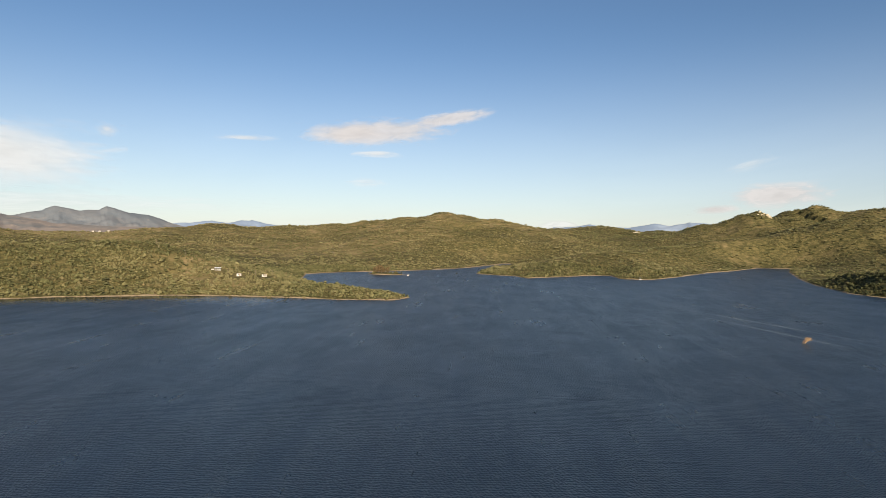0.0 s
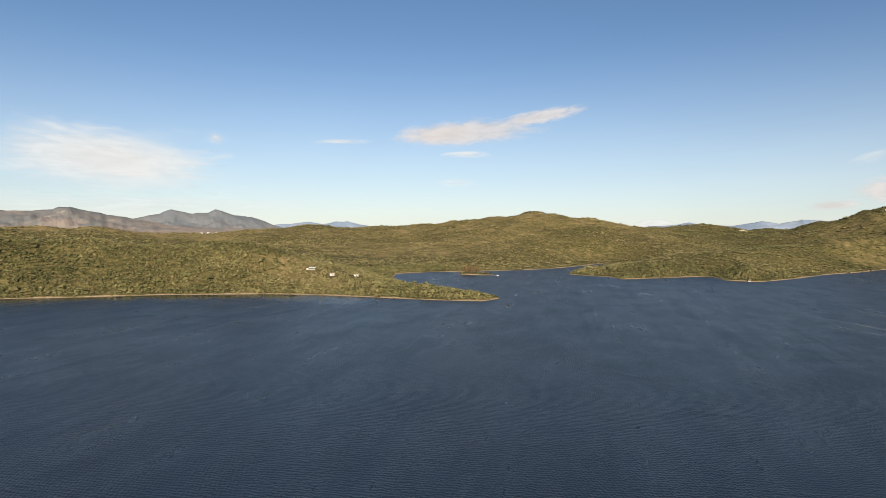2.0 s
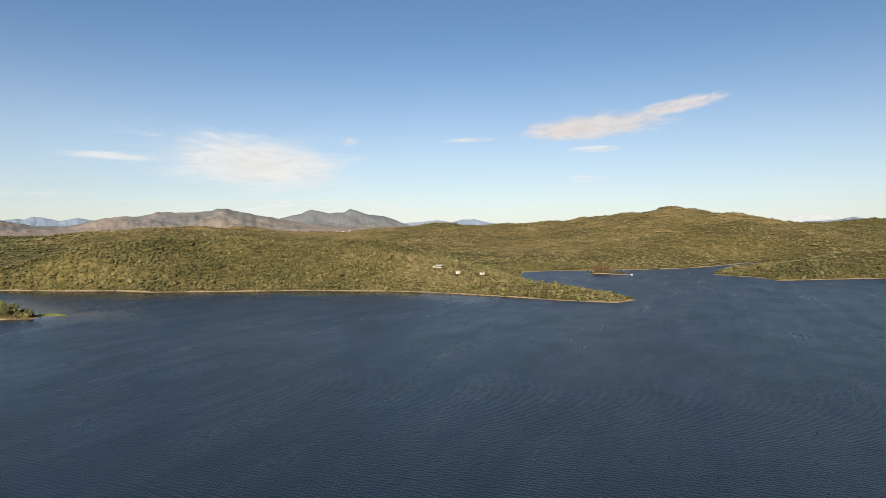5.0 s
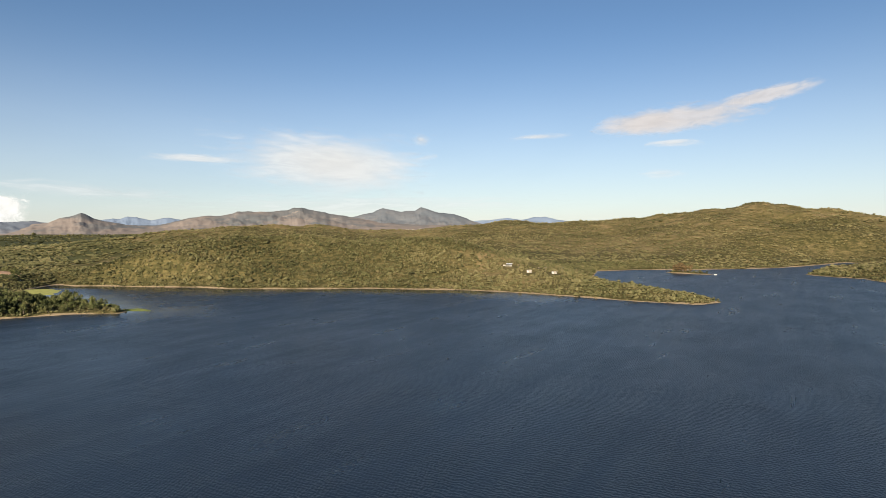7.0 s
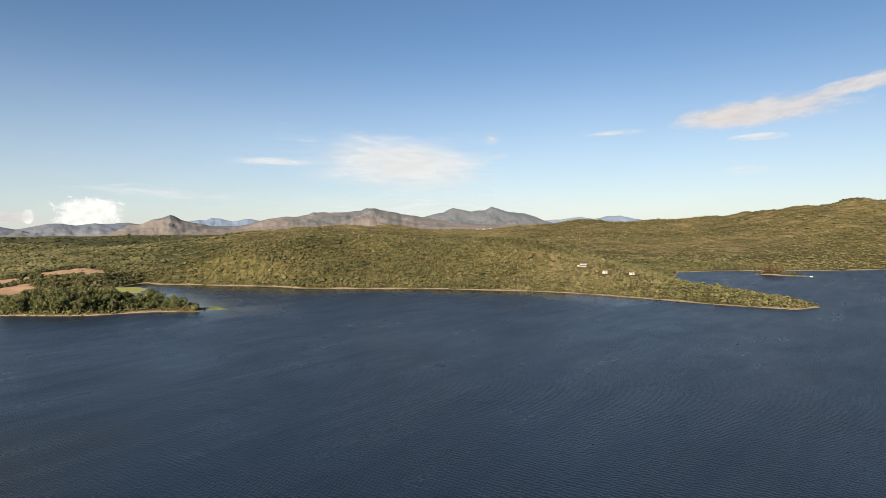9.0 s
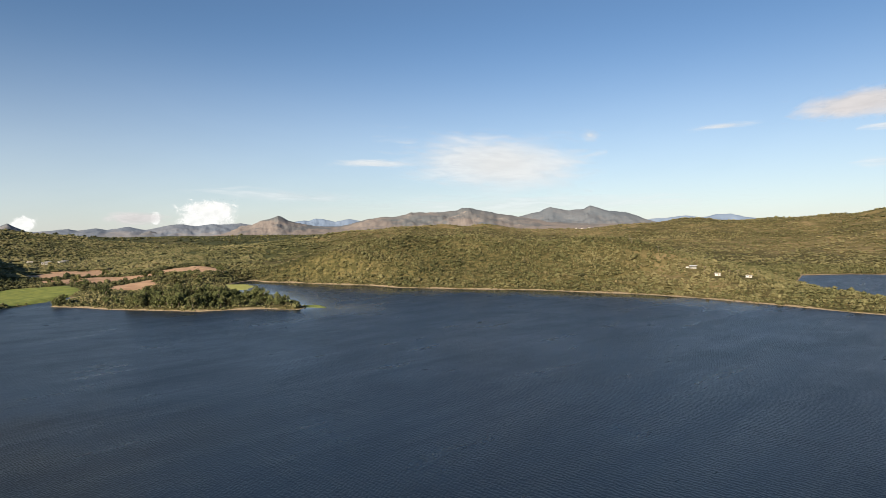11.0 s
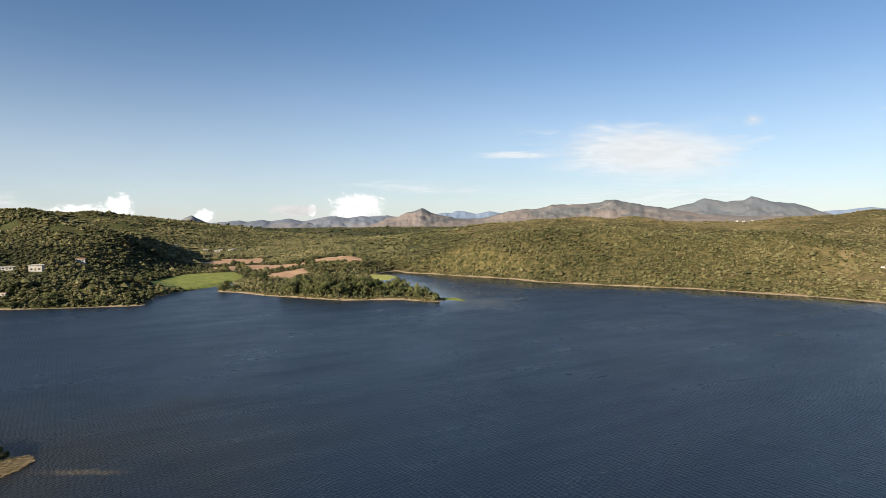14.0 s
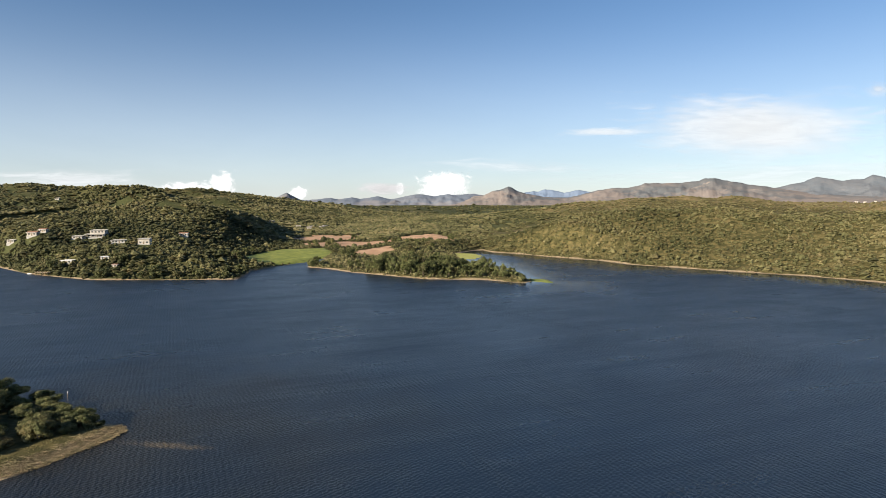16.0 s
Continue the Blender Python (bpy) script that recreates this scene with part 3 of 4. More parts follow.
# ---- materials of the smaller things ----
def plain_material(name, a, b, scale=1.5, rough=0.85, spec=0.3, metal=0.0):
    n = Nodes(name)
    v = n.noise(scale, 5, 0.65)
    return n.done(n.ramp(v, (0.3, a), (0.72, b)), rough, n.bump(v, 0.3, 0.05), metal, spec)


PLASTER = plain_material("white_plaster", (0.36, 0.325, 0.28), (0.54, 0.50, 0.45), 0.5)
CONCRETE = plain_material("grey_concrete", (0.30, 0.29, 0.27), (0.45, 0.43, 0.40), 0.7)
TILE = plain_material("terracotta_roof", (0.17, 0.09, 0.055), (0.28, 0.16, 0.105), 1.2)
SHEET = plain_material("pale_sheet_metal", (0.55, 0.56, 0.56), (0.72, 0.73, 0.74), 0.8, 0.45, 0.5)
DARKGLASS = plain_material("dark_window", (0.03, 0.035, 0.04), (0.05, 0.055, 0.06), 2, 0.15, 0.5)
WOOD = plain_material("weathered_wood", (0.13, 0.10, 0.07), (0.30, 0.24, 0.17), 2.5)
BARK = plain_material("grey_brown_bark", (0.10, 0.08, 0.06), (0.24, 0.19, 0.14), 3.0)
DEADWOOD = plain_material("bleached_dead_wood", (0.26, 0.17, 0.09), (0.44, 0.31, 0.18), 3.0)
STRAW = plain_material("straw_debris", (0.11, 0.095, 0.045), (0.40, 0.30, 0.175), 0.7)
REED = plain_material("marsh_grass", (0.10, 0.135, 0.022), (0.30, 0.31, 0.06), 0.16)
ALGAE = plain_material("yellow_green_weed", (0.26, 0.27, 0.06), (0.42, 0.40, 0.12), 0.3)
EARTH = plain_material("ploughed_red_earth", (0.32, 0.18, 0.10), (0.52, 0.34, 0.21), 0.12)
HULL = plain_material("white_hull_paint", (0.55, 0.55, 0.53), (0.68, 0.68, 0.66), 2, 0.5, 0.4)
CHALK = plain_material("pale_cliff_rock", (0.28, 0.23, 0.16), (0.50, 0.43, 0.33), 0.2)
TREE_LEAF = foliage_material("tree_leaves", (0.036, 0.046, 0.018), (0.130, 0.142, 0.054), (0.27, 0.26, 0.105))
ACACIA_LEAF = foliage_material("acacia_leaves", (0.030, 0.038, 0.016), (0.100, 0.110, 0.044), (0.22, 0.21, 0.095))


def part(name, me, material, parent, label=""):
    """Links a mesh or a bmesh as one part under a thing."""
    if isinstance(me, bmesh.types.BMesh):
        bm, me = me, bpy.data.meshes.new(name)
        bm.to_mesh(me)
        bm.free()
    if not me.materials:
        me.materials.append(material)
    ob = new(name, me)
    ob.parent = parent
    return tagged(ob, label)


def box(x0, x1, y0, y1, z0, z1, bevel=0.0):
    bm = bmesh.new()
    bmesh.ops.create_cube(bm, size=1.0, matrix=Matrix.LocRotScale(((x0 + x1) / 2, (y0 + y1) / 2, (z0 + z1) / 2), None, (x1 - x0, y1 - y0, z1 - z0)))
    if bevel:
        bmesh.ops.bevel(bm, geom=bm.edges[:], offset=bevel, segments=1, affect="EDGES")
    return bm


def tube(points, radii, sides=6):
    """A tapered tube along points, as verts and quads."""
    pts = [Vector(p) for p in points]
    verts, faces = [], []
    for i, (p, r) in enumerate(zip(pts, radii)):
        d = (pts[min(i + 1, len(pts) - 1)] - pts[max(i - 1, 0)]).normalized()
        a = d.cross(Vector((0.31, 0.95, 0.1))).normalized()
        b = d.cross(a)
        for k in range(sides):
            t = 2 * math.pi * k / sides
            verts.append(p + (a * math.cos(t) + b * math.sin(t)) * r)
    for i in range(len(pts) - 1):
        for k in range(sides):
            q = (k + 1) % sides
            faces.append((i * sides + k, i * sides + q, (i + 1) * sides + q, (i + 1) * sides + k))
    return verts, faces


def tubes_mesh(name, tubes):
    verts, faces = [], []
    for v, f in tubes:
        faces += [tuple(i + len(verts) for i in q) for q in f]
        verts += v
    me = bpy.data.meshes.new(name)
    me.from_pydata(verts, [], faces)
    me.polygons.foreach_set("use_smooth", [True] * len(me.polygons))
    return me


# ---- trees ----
def crown_mesh(rng, lobes, leaves, leaf):
    """Leaf tufts on the skins of several overlapping lobes: (x, y, z, radius, flatness)."""
    tris, tones = [], []
    for cx, cy, cz, r, flat in lobes:
        d = rng.normal(size=(leaves, 3))
        d[:, 2] = d[:, 2] * 0.8 + 0.25
        d /= np.linalg.norm(d, axis=1, keepdims=True)
        p = d * (rng.uniform(0.45, 1.15, (leaves, 1)) * r) * (1, 1, flat) + (cx, cy, cz)
        t = np.cross(d + rng.normal(size=(leaves, 3)) * 0.5, rng.normal(size=(leaves, 3)))
        t /= np.linalg.norm(t, axis=1, keepdims=True)
        q = np.cross(d, t) + rng.normal(size=(leaves, 3)) * 0.3
        w = rng.uniform(0.6, 1.3, (leaves, 1)) * leaf
        tris.append(np.stack([p + t * w, p - t * w * 0.6 + q * w * 0.75, p - t * w * 0.5 - q * w * 0.8], 1))
        tones.append(np.repeat(np.clip(rng.normal(0.45, 0.12) + rng.normal(0, 0.07, leaves), 0, 1), 3))
    v = np.concatenate(tris).reshape(-1, 3)
    me = mesh_from("crown", v, np.arange(len(v)).reshape(-1, 3), False)
    me.attributes.new("tone", "FLOAT", "POINT").data.foreach_set("value", np.concatenate(tones).astype(np.float32))
    return me


def make_tree(seed, tall, spread, trunk_share, flat, leaves, leaf, leaf_mat, label, category="tree"):
    """One tree at the origin: forked trunk and a lobed leafy crown."""
    rng = np.random.default_rng(seed)
    root = tagged(new("tree"), label, category)
    fork = tall * trunk_share
    lean = rng.normal(0, 0.06, 2) * tall
    stems = [tube([(0, 0, -0.4), (lean[0] * 0.4, lean[1] * 0.4, fork * 0.6), (lean[0], lean[1], fork)], [tall * 0.032, tall * 0.024, tall * 0.02])]
    lobes = []
    count = 8
    for k in range(count):
        a = 2 * math.pi * k / count + rng.uniform(-0.5, 0.5)
        out = spread * rng.uniform(0.30, 0.72) if k else 0.0
        top = tall * rng.uniform(0.55, 0.86) if k else tall * 0.86
        c = (lean[0] + out * math.cos(a), lean[1] + out * math.sin(a), top)
        mid = (lean[0] + out * 0.4 * math.cos(a), lean[1] + out * 0.4 * math.sin(a), fork + (top - fork) * 0.55)
        stems.append(tube([(lean[0], lean[1], fork * 0.95), mid, c], [tall * 0.016, tall * 0.011, tall * 0.005], 5))
        for _ in range(3):
            j = rng.normal(0, 0.16 * spread, 3)
            low = top - abs(rng.normal(0, 0.25)) * tall
            lobes.append((c[0] + j[0], c[1] + j[1], max(low, tall * 0.14), spread * rng.uniform(0.20, 0.42), flat))
    part("trunk", tubes_mesh("trunk", stems), BARK, root)
    part("crown", crown_mesh(rng, lobes, leaves, leaf), leaf_mat, root)
    return root


def park(ob):
    """The first of a kind stands where its first place is; the rest are copies."""
    return [ob, False]


def plant(kinds, spots, group, scale=(0.8, 1.2), seed=0, sink=0.15, keep=False):
    rng = np.random.default_rng(seed)
    for x, y in spots:
        if not clear_of_homes(np.array([x]), np.array([y]))[0] or shore_distance(np.array([x]), np.array([y]))[0] < 0.3:
            continue
        kind = kinds[rng.integers(len(kinds))]
        k = rng.uniform(*scale)
        m = pose(x, y, float(height(np.array([x]), np.array([y]))[0]) - sink, 0, 0, rng.uniform(0, 360)) @ Matrix.Diagonal((k, k, k * rng.uniform(0.9, 1.12), 1))
        if kind[1]:
            copy_thing(kind[0], m)
        else:
            kind[0].matrix_basis, kind[1] = m, True
            tagged(kind[0], group=group)
    for kind in [] if keep else kinds:
        if not kind[1]:
            for o in (*kind[0].children_recursive, kind[0]):
                bpy.data.objects.remove(o)


def spots_in(poly, count, gap, seed, tries=4000):
    """Random places inside a polygon, at least gap metres apart."""
    rng, pts = np.random.default_rng(seed), np.array(poly, float)
    lo, hi, out = pts.min(0), pts.max(0), []
    for _ in range(tries):
        p = rng.uniform(lo, hi)
        if within(p[:1], p[1:], pts)[0] and all(math.hypot(p[0] - q[0], p[1] - q[1]) > gap for q in out):
            out.append(tuple(p))
            if len(out) == count:
                break
    return out


def spots_along(line, gap, wide, seed):
    rng, out = np.random.default_rng(seed), []
    for p, q in zip(line[:-1], line[1:]):
        n = max(1, int(math.dist(p, q) / gap))
        for k in range(n):
            s = (k + rng.uniform(0.1, 0.9)) / n
            out.append((p[0] + (q[0] - p[0]) * s + rng.uniform(-wide, wide), p[1] + (q[1] - p[1]) * s + rng.uniform(-wide, wide)))
    return out


def build_trees():
    grove = "dense green willow-like tree in the waterside grove"
    kinds = [park(make_tree(100 + i, 8.6, 4.0, 0.14, 1.0, 48, 0.46, TREE_LEAF, grove)) for i in range(5)]
    spots = spots_in([(-480, 158), (-457, 172), (-437, 185), (-421, 196), (-414, 211), (-404, 227), (-392, 238), (-402, 247), (-440, 247), (-466, 232), (-490, 195)], 105, 3.9, 1)
    plant(kinds, [p for p in spots if p[0] < -424], "grove on the spit", (0.75, 1.2), 1, keep=True)
    plant(kinds, [p for p in spots if p[0] >= -424], "grove on the spit", (0.45, 0.8), 11)
    big = [park(make_tree(120 + i, 11.5, 5.2, 0.25, 0.9, 60, 0.55, TREE_LEAF, "tall dark green tree rising over the grove")) for i in range(2)]
    plant(big, [(-480, 190), (-492, 203), (-470, 207), (-500, 190), (-486, 222), (-458, 214)], "tall trees of the spit", (0.9, 1.15), 2)
    low = [park(make_tree(130 + i, 4.2, 2.8, 0.12, 0.9, 44, 0.38, ACACIA_LEAF, "low rounded green tree at the end of the spit")) for i in range(2)]
    plant(low, [(-383, 244), (-388, 247), (-396, 250), (-404, 252), (-413, 251), (-390, 241), (-500, 150), (-494, 156), (-512, 146), (-522, 138)], "low trees of the spit", (0.7, 1.05), 3)
    lone = [park(make_tree(140 + i, 7.5, 3.4, 0.2, 0.95, 48, 0.45, TREE_LEAF, "green tree standing alone at the water's edge")) for i in range(2)]
    plant(lone, [(-529, 133), (-533, 135), (-540, 138), (-524, 131), (-503, 158), (-496, 163), (-489, 168), (-507, 165), (-515, 160)], "trees at the marsh mouth", (0.6, 1.1), 4)
    row = [park(make_tree(150 + i, 10.0, 4.8, 0.2, 0.95, 44, 0.6, TREE_LEAF, "broad dark green tree of the valley and its hills")) for i in range(3)]
    spots = spots_along([(-560, 170), (-590, 176), (-640, 178), (-690, 178), (-740, 160)], 13, 5, 5) + spots_along([(-560, 200), (-600, 240), (-640, 268), (-700, 238)], 13, 5, 6)
    spots += spots_along([(-700, 170), (-760, 190), (-800, 215), (-850, 250)], 16, 5, 7) + spots_along([(-760, 135), (-840, 130), (-920, 170), (-930, 260)], 22, 8, 8)
    spots += spots_along([(-530, 215), (-560, 225), (-600, 255), (-660, 310), (-740, 330)], 13, 6, 9) + spots_along([(-700, 115), (-640, 88), (-590, 68), (-545, 80)], 12, 4, 10)
    plant(row, spots, "trees round the fields", (0.5, 0.95), 5, keep=True)
    plant(row, spots_along([(-950, -60), (-925, -30), (-905, -14), (-885, 6)], 8, 6, 14), "trees on the hill's crest", (0.32, 0.5), 15)
    shore = [park(make_tree(160 + i, 6.0, 4.2, 0.28, 0.7, 48, 0.48, ACACIA_LEAF, "spreading olive-green acacia on the lake's bank")) for i in range(4)]
    spots = spots_along([(-563, -76), (-535, -50), (-512, -26), (-490, 28), (-475, 70)], 10, 2, 11) + spots_along([(-572, -66), (-545, -40), (-522, -14), (-500, 30), (-486, 70), (-520, 82)], 13, 3, 12)
    spots += spots_in([(-590, -80), (-530, -20), (-500, 70), (-560, 78), (-600, 30), (-620, -60)], 12, 8, 13)
    plant(shore, spots, "acacias on the bank", (0.6, 1.15), 6)
    near = [park(make_tree(170 + i, 4.8, 3.6, 0.12, 0.62, 330, 0.2, ACACIA_LEAF, "spreading olive-green thorn tree on the sandy spit")) for i in range(3)]
    spots = [(-232, 2), (-229, 9), (-224, 4), (-226, 15), (-221, 12), (-218, 19), (-219, 5), (-214, 14), (-213, 21), (-209, 8), (-208, 17), (-207, 25), (-203, 12), (-203, 21),
             (-234, -6), (-226, -4), (-216, -3), (-208, 0), (-200, 5), (-197, 14), (-222, -14), (-210, -12), (-199, -8), (-192, -2), (-205, -22), (-215, -26), (-194, -16), (-228, -24),
             (-196, 22), (-198, 27), (-193, 16), (-190, 11), (-201, 29), (-194, 8), (-192, 3), (-199, 20), (-201, 26), (-198, 9), (-212, 4), (-205, 5), (-190, -9), (-205, 29)]
    plant(near, [p for p in spots if p[1] >= 7], "thorn trees on the near spit", (0.7, 1.05), 7, keep=True)
    plant(near, [p for p in spots if p[1] < 7], "thorn trees on the near spit", (1.35, 1.8), 17)
    bush = [park(make_tree(180 + i, 2.2, 1.6, 0.1, 0.8, 80, 0.2, ACACIA_LEAF, "small ragged green bush on the sandy spit", "bush")) for i in range(2)]
    plant(bush, [(-204, 27), (-202, 30), (-201, 33), (-199, 31), (-199, 27), (-203, 31), (-197, 23), (-206, 29), (-195, 20), (-200, 18)], "bushes on the near spit", (0.6, 1.1), 8)


build_trees()


def bare_tree(seed, tall, forks, label, category, material=None):
    """A leafless tree of forking branches, one plain trunk part and one of twigs."""
    rng = np.random.default_rng(seed)
    root = tagged(new("bare_tree"), label, category)
    limbs, twigs = [], []

    def grow(p, d, length, r, level):
        q = p + d * length
        bend = p + d * length * 0.5 + Vector(rng.normal(0, 0.06 * length, 3))
        (limbs if level < 2 else twigs).append(tube([p, bend, q], [r, r * 0.85, r * 0.7], 5 if level < 2 else 3))
        if level < 4:
            for _ in range(forks):
                e = (d + Vector(rng.normal(0, 0.55, 3)) + Vector((0, 0, 0.12))).normalized()
                grow(q if rng.random() < 0.6 else bend, e, length * rng.uniform(0.55, 0.8), r * 0.68, level + 1)

    for _ in range(3):
        grow(Vector((rng.normal(0, 0.2), rng.normal(0, 0.2), -0.6)), Vector((rng.normal(0, 0.35), rng.normal(0, 0.35), 1)).normalized(), tall * 0.36, tall * 0.028, 0)
    part("trunk", tubes_mesh("trunk", limbs), material or DEADWOOD, root)
    part("twigs", tubes_mesh("twigs", twigs), material or DEADWOOD, root)
    return root


snag = bare_tree(7, 6.0, 3, "leafless brown bush standing in the lake", "dead bush")
snag.matrix_basis = pose(160, 313, 0)
DRY_LEAF = foliage_material("withered_leaves", (0.10, 0.07, 0.035), (0.20, 0.14, 0.07), (0.32, 0.23, 0.12))
withered = [park(make_tree(190 + i, 9.0, 4.0, 0.3, 0.9, 40, 0.5, DRY_LEAF, "withered grey-brown tree on the small islet")) for i in range(2)]
plant(withered, [(-138, 730), (-133, 731), (-127, 731), (-121, 728), (-128, 727)], "withered trees on the islet", (0.7, 1.25), 9)


# ---- fields, marsh, shoals: thin sheets that follow the ground ----
def sheet(name, poly, lift, material, label, category, cell=3.0, thick=None, ragged=1.0, kind="structure"):
    pts = np.array(poly, float)
    lo, hi = pts.min(0) - cell, pts.max(0) + cell
    nx, ny = int((hi[0] - lo[0]) / cell) + 2, int((hi[1] - lo[1]) / cell) + 2
    gx, gy = np.meshgrid(np.linspace(lo[0], hi[0], nx), np.linspace(lo[1], hi[1], ny))
    d, _ = along(gx, gy, pts, True)
    d = np.where(within(gx, gy, pts), d, -d) + lumps(gx, gy, 14, 77) * ragged * 2
    base = np.maximum(height(gx, gy), 0.0) if thick is None else 0 * gx
    z = base + lift * ease(d, -0.2 * cell, 1.2 * cell) - 0.5 * ease(-d, 0, 2 * cell)
    verts = np.stack([gx, gy, z], -1).reshape(-1, 3)
    faces = grid_faces(ny, nx)
    keep = d.ravel()[faces].max(1) > -cell
    me = mesh_from(name, verts, faces[keep])
    me.materials.append(material)
    return tagged(new(name, me), label, category, kind=kind)


sheet("marsh", MARSH, 0.5, REED, "bright green marsh grass beside the lake", "marsh", 3.0)
sheet("field_1", FIELDS[0], 0.5, EARTH, "ploughed reddish-brown field", "field", 5.0, ragged=4.0)
sheet("field_2", FIELDS[1], 0.5, EARTH, "ploughed reddish-brown field", "field", 5.0)
sheet("field_3", FIELDS[2], 0.5, EARTH, "ploughed reddish-brown field", "field", 3.0, ragged=3.0)
sheet("field_4", FIELDS[3], 0.5, EARTH, "dry tan field by the valley woods", "field", 4.0, ragged=4.0)
sheet("weed_bed_1", [(-572, 258), (-600, 278), (-580, 298), (-556, 296), (-530, 274), (-542, 262)], 0.25, ALGAE, "yellow-green weed on the shallows of the inlet", "water weed", 2.5, 0)
sheet("weed_bed_2", [(-424, 250), (-440, 259), (-432, 267), (-414, 262), (-406, 254)], 0.25, ALGAE, "yellow-green weed on the shallows of the inlet", "water weed", 2.0, 0)
sheet("weed_bed_3", [(-386, 249), (-396, 256), (-388, 263), (-378, 262), (-372, 259), (-380, 254)], 0.18, REED, "green tongue of floating weed off the spit", "water weed", 1.5, 0)


def build_debris():
    """Straw, reeds and driftwood washed on the near spit."""
    rng = np.random.default_rng(9)
    line = np.array([(-179.5, 19.5), (-183, 25.5), (-188.8, 31), (-193, 35.5), (-197.6, 38.6)])
    n = 6500
    s = rng.uniform(0, 1, n) ** 0.9 * (len(line) - 1)
    x, y = np.interp(s, np.arange(len(line)), line[:, 0]), np.interp(s, np.arange(len(line)), line[:, 1])
    off = rng.normal(0, 1.9, n)
    x, y = x - np.abs(off) * 1.1 + 0.9, y - np.abs(off) * 0.3
    z = np.maximum(height(x, y), 0.0) + rng.uniform(0.02, 0.25, n)
    a = 1.9 + rng.normal(0, 0.9, n)
    length, w = rng.uniform(0.25, 1.3, n), rng.uniform(0.007, 0.022, n)
    dx, dy = np.cos(a), np.sin(a)
    rise = rng.normal(0, 0.10, n)
    p0 = np.stack([x - dx * length, y - dy * length, z - rise], 1)
    p1 = np.stack([x + dx * length, y + dy * length, z + rise], 1)
    side = np.stack([-dy * w, dx * w, 0 * w], 1)
    up = np.stack([0 * w, 0 * w, 1.6 * w], 1)
    v = np.stack([p0 - side, p0 + side, p0 + up, p1 - side, p1 + side, p1 + up], 1).reshape(-1, 3)
    f = np.array([(0, 1, 4, 3), (1, 2, 5, 4), (2, 0, 3, 5)])
    me = mesh_from("driftwood", v, (np.arange(n)[:, None, None] * 6 + f).reshape(-1, 4), False)
    me.materials.append(STRAW)
    tagged(new("driftwood", me), "pale straw, reeds and driftwood washed on the spit", "driftwood", kind="stuff")


build_debris()


def build_spit_grass():
    """Low grass and weeds between the washed-up straw."""
    rng = np.random.default_rng(19)
    forms = []
    for _ in range(6):
        a, lean, w = rng.uniform(0, 6.28, 14), rng.uniform(0.2, 0.9, 14), 0.07
        out = np.stack([np.cos(a), np.sin(a), 0 * a], 1)
        side = np.stack([-np.sin(a), np.cos(a), 0 * a], 1) * w
        foot, tip = out * 0.25, out * lean[:, None] + np.stack([0 * a, 0 * a, rng.uniform(0.5, 1.1, 14)], 1)
        forms.append(np.stack([foot - side, foot + side, tip], 1))
    x, y = rng.uniform(-205, -174, 2600), rng.uniform(2, 38, 2600)
    d = shore_distance(x, y)
    ok = (d > 1.2) & (d < 10) & (lumps(x, y, 9, 61) + rng.uniform(-0.3, 0.3, 2600) > 0.0)
    x, y = x[ok], y[ok]
    scatter("spit_grass", x, y, rng.lognormal(-1.3, 0.4, len(x)), rng.uniform(0.6, 1.2, len(x)), rng.normal(0.6, 0.15, len(x)), forms, SHRUB,
            "low olive grass and weeds on the sandy spit", "grass")


build_spit_grass()


def cliff(x, y, size, count, seed, label):
    """A bare rock face: angular blocks bedded in the slope."""
    rng = np.random.default_rng(seed)
    bm = bmesh.new()
    for _ in range(count):
        px, py = x + rng.normal(0, size * 0.8), y + rng.normal(0, size * 0.35)
        pz = float(height(np.array([px]), np.array([py]))[0])
        m = Matrix.LocRotScale((px, py, pz + size * 0.05), Euler(rng.uniform(-0.5, 0.5, 3)), (size * rng.uniform(0.3, 0.6), size * rng.uniform(0.25, 0.5), size * rng.uniform(0.25, 0.5)))
        made = bmesh.ops.create_icosphere(bm, subdivisions=2, radius=1.0, matrix=m)
        for v in made["verts"]:
            v.co += Vector(rng.normal(0, size * 0.05, 3))
    me = bpy.data.meshes.new("rock_face")
    bm.to_mesh(me)
    bm.free()
    me.materials.append(CHALK)
    tagged(new("rock_face", me), label, "rock face", kind="structure")


cliff(604, 1346, 8, 8, 1, "pale bare cliff on the wooded hill's shoulder")
cliff(585, 1330, 5, 6, 2, "pale bare cliff on the wooded hill's shoulder")
cliff(385, 1600, 7, 6, 3, "pale quarried scar on the far hill")


# ---- buildings ----
def stand(x, y):
    return float(height(np.array([x]), np.array([y]))[0])


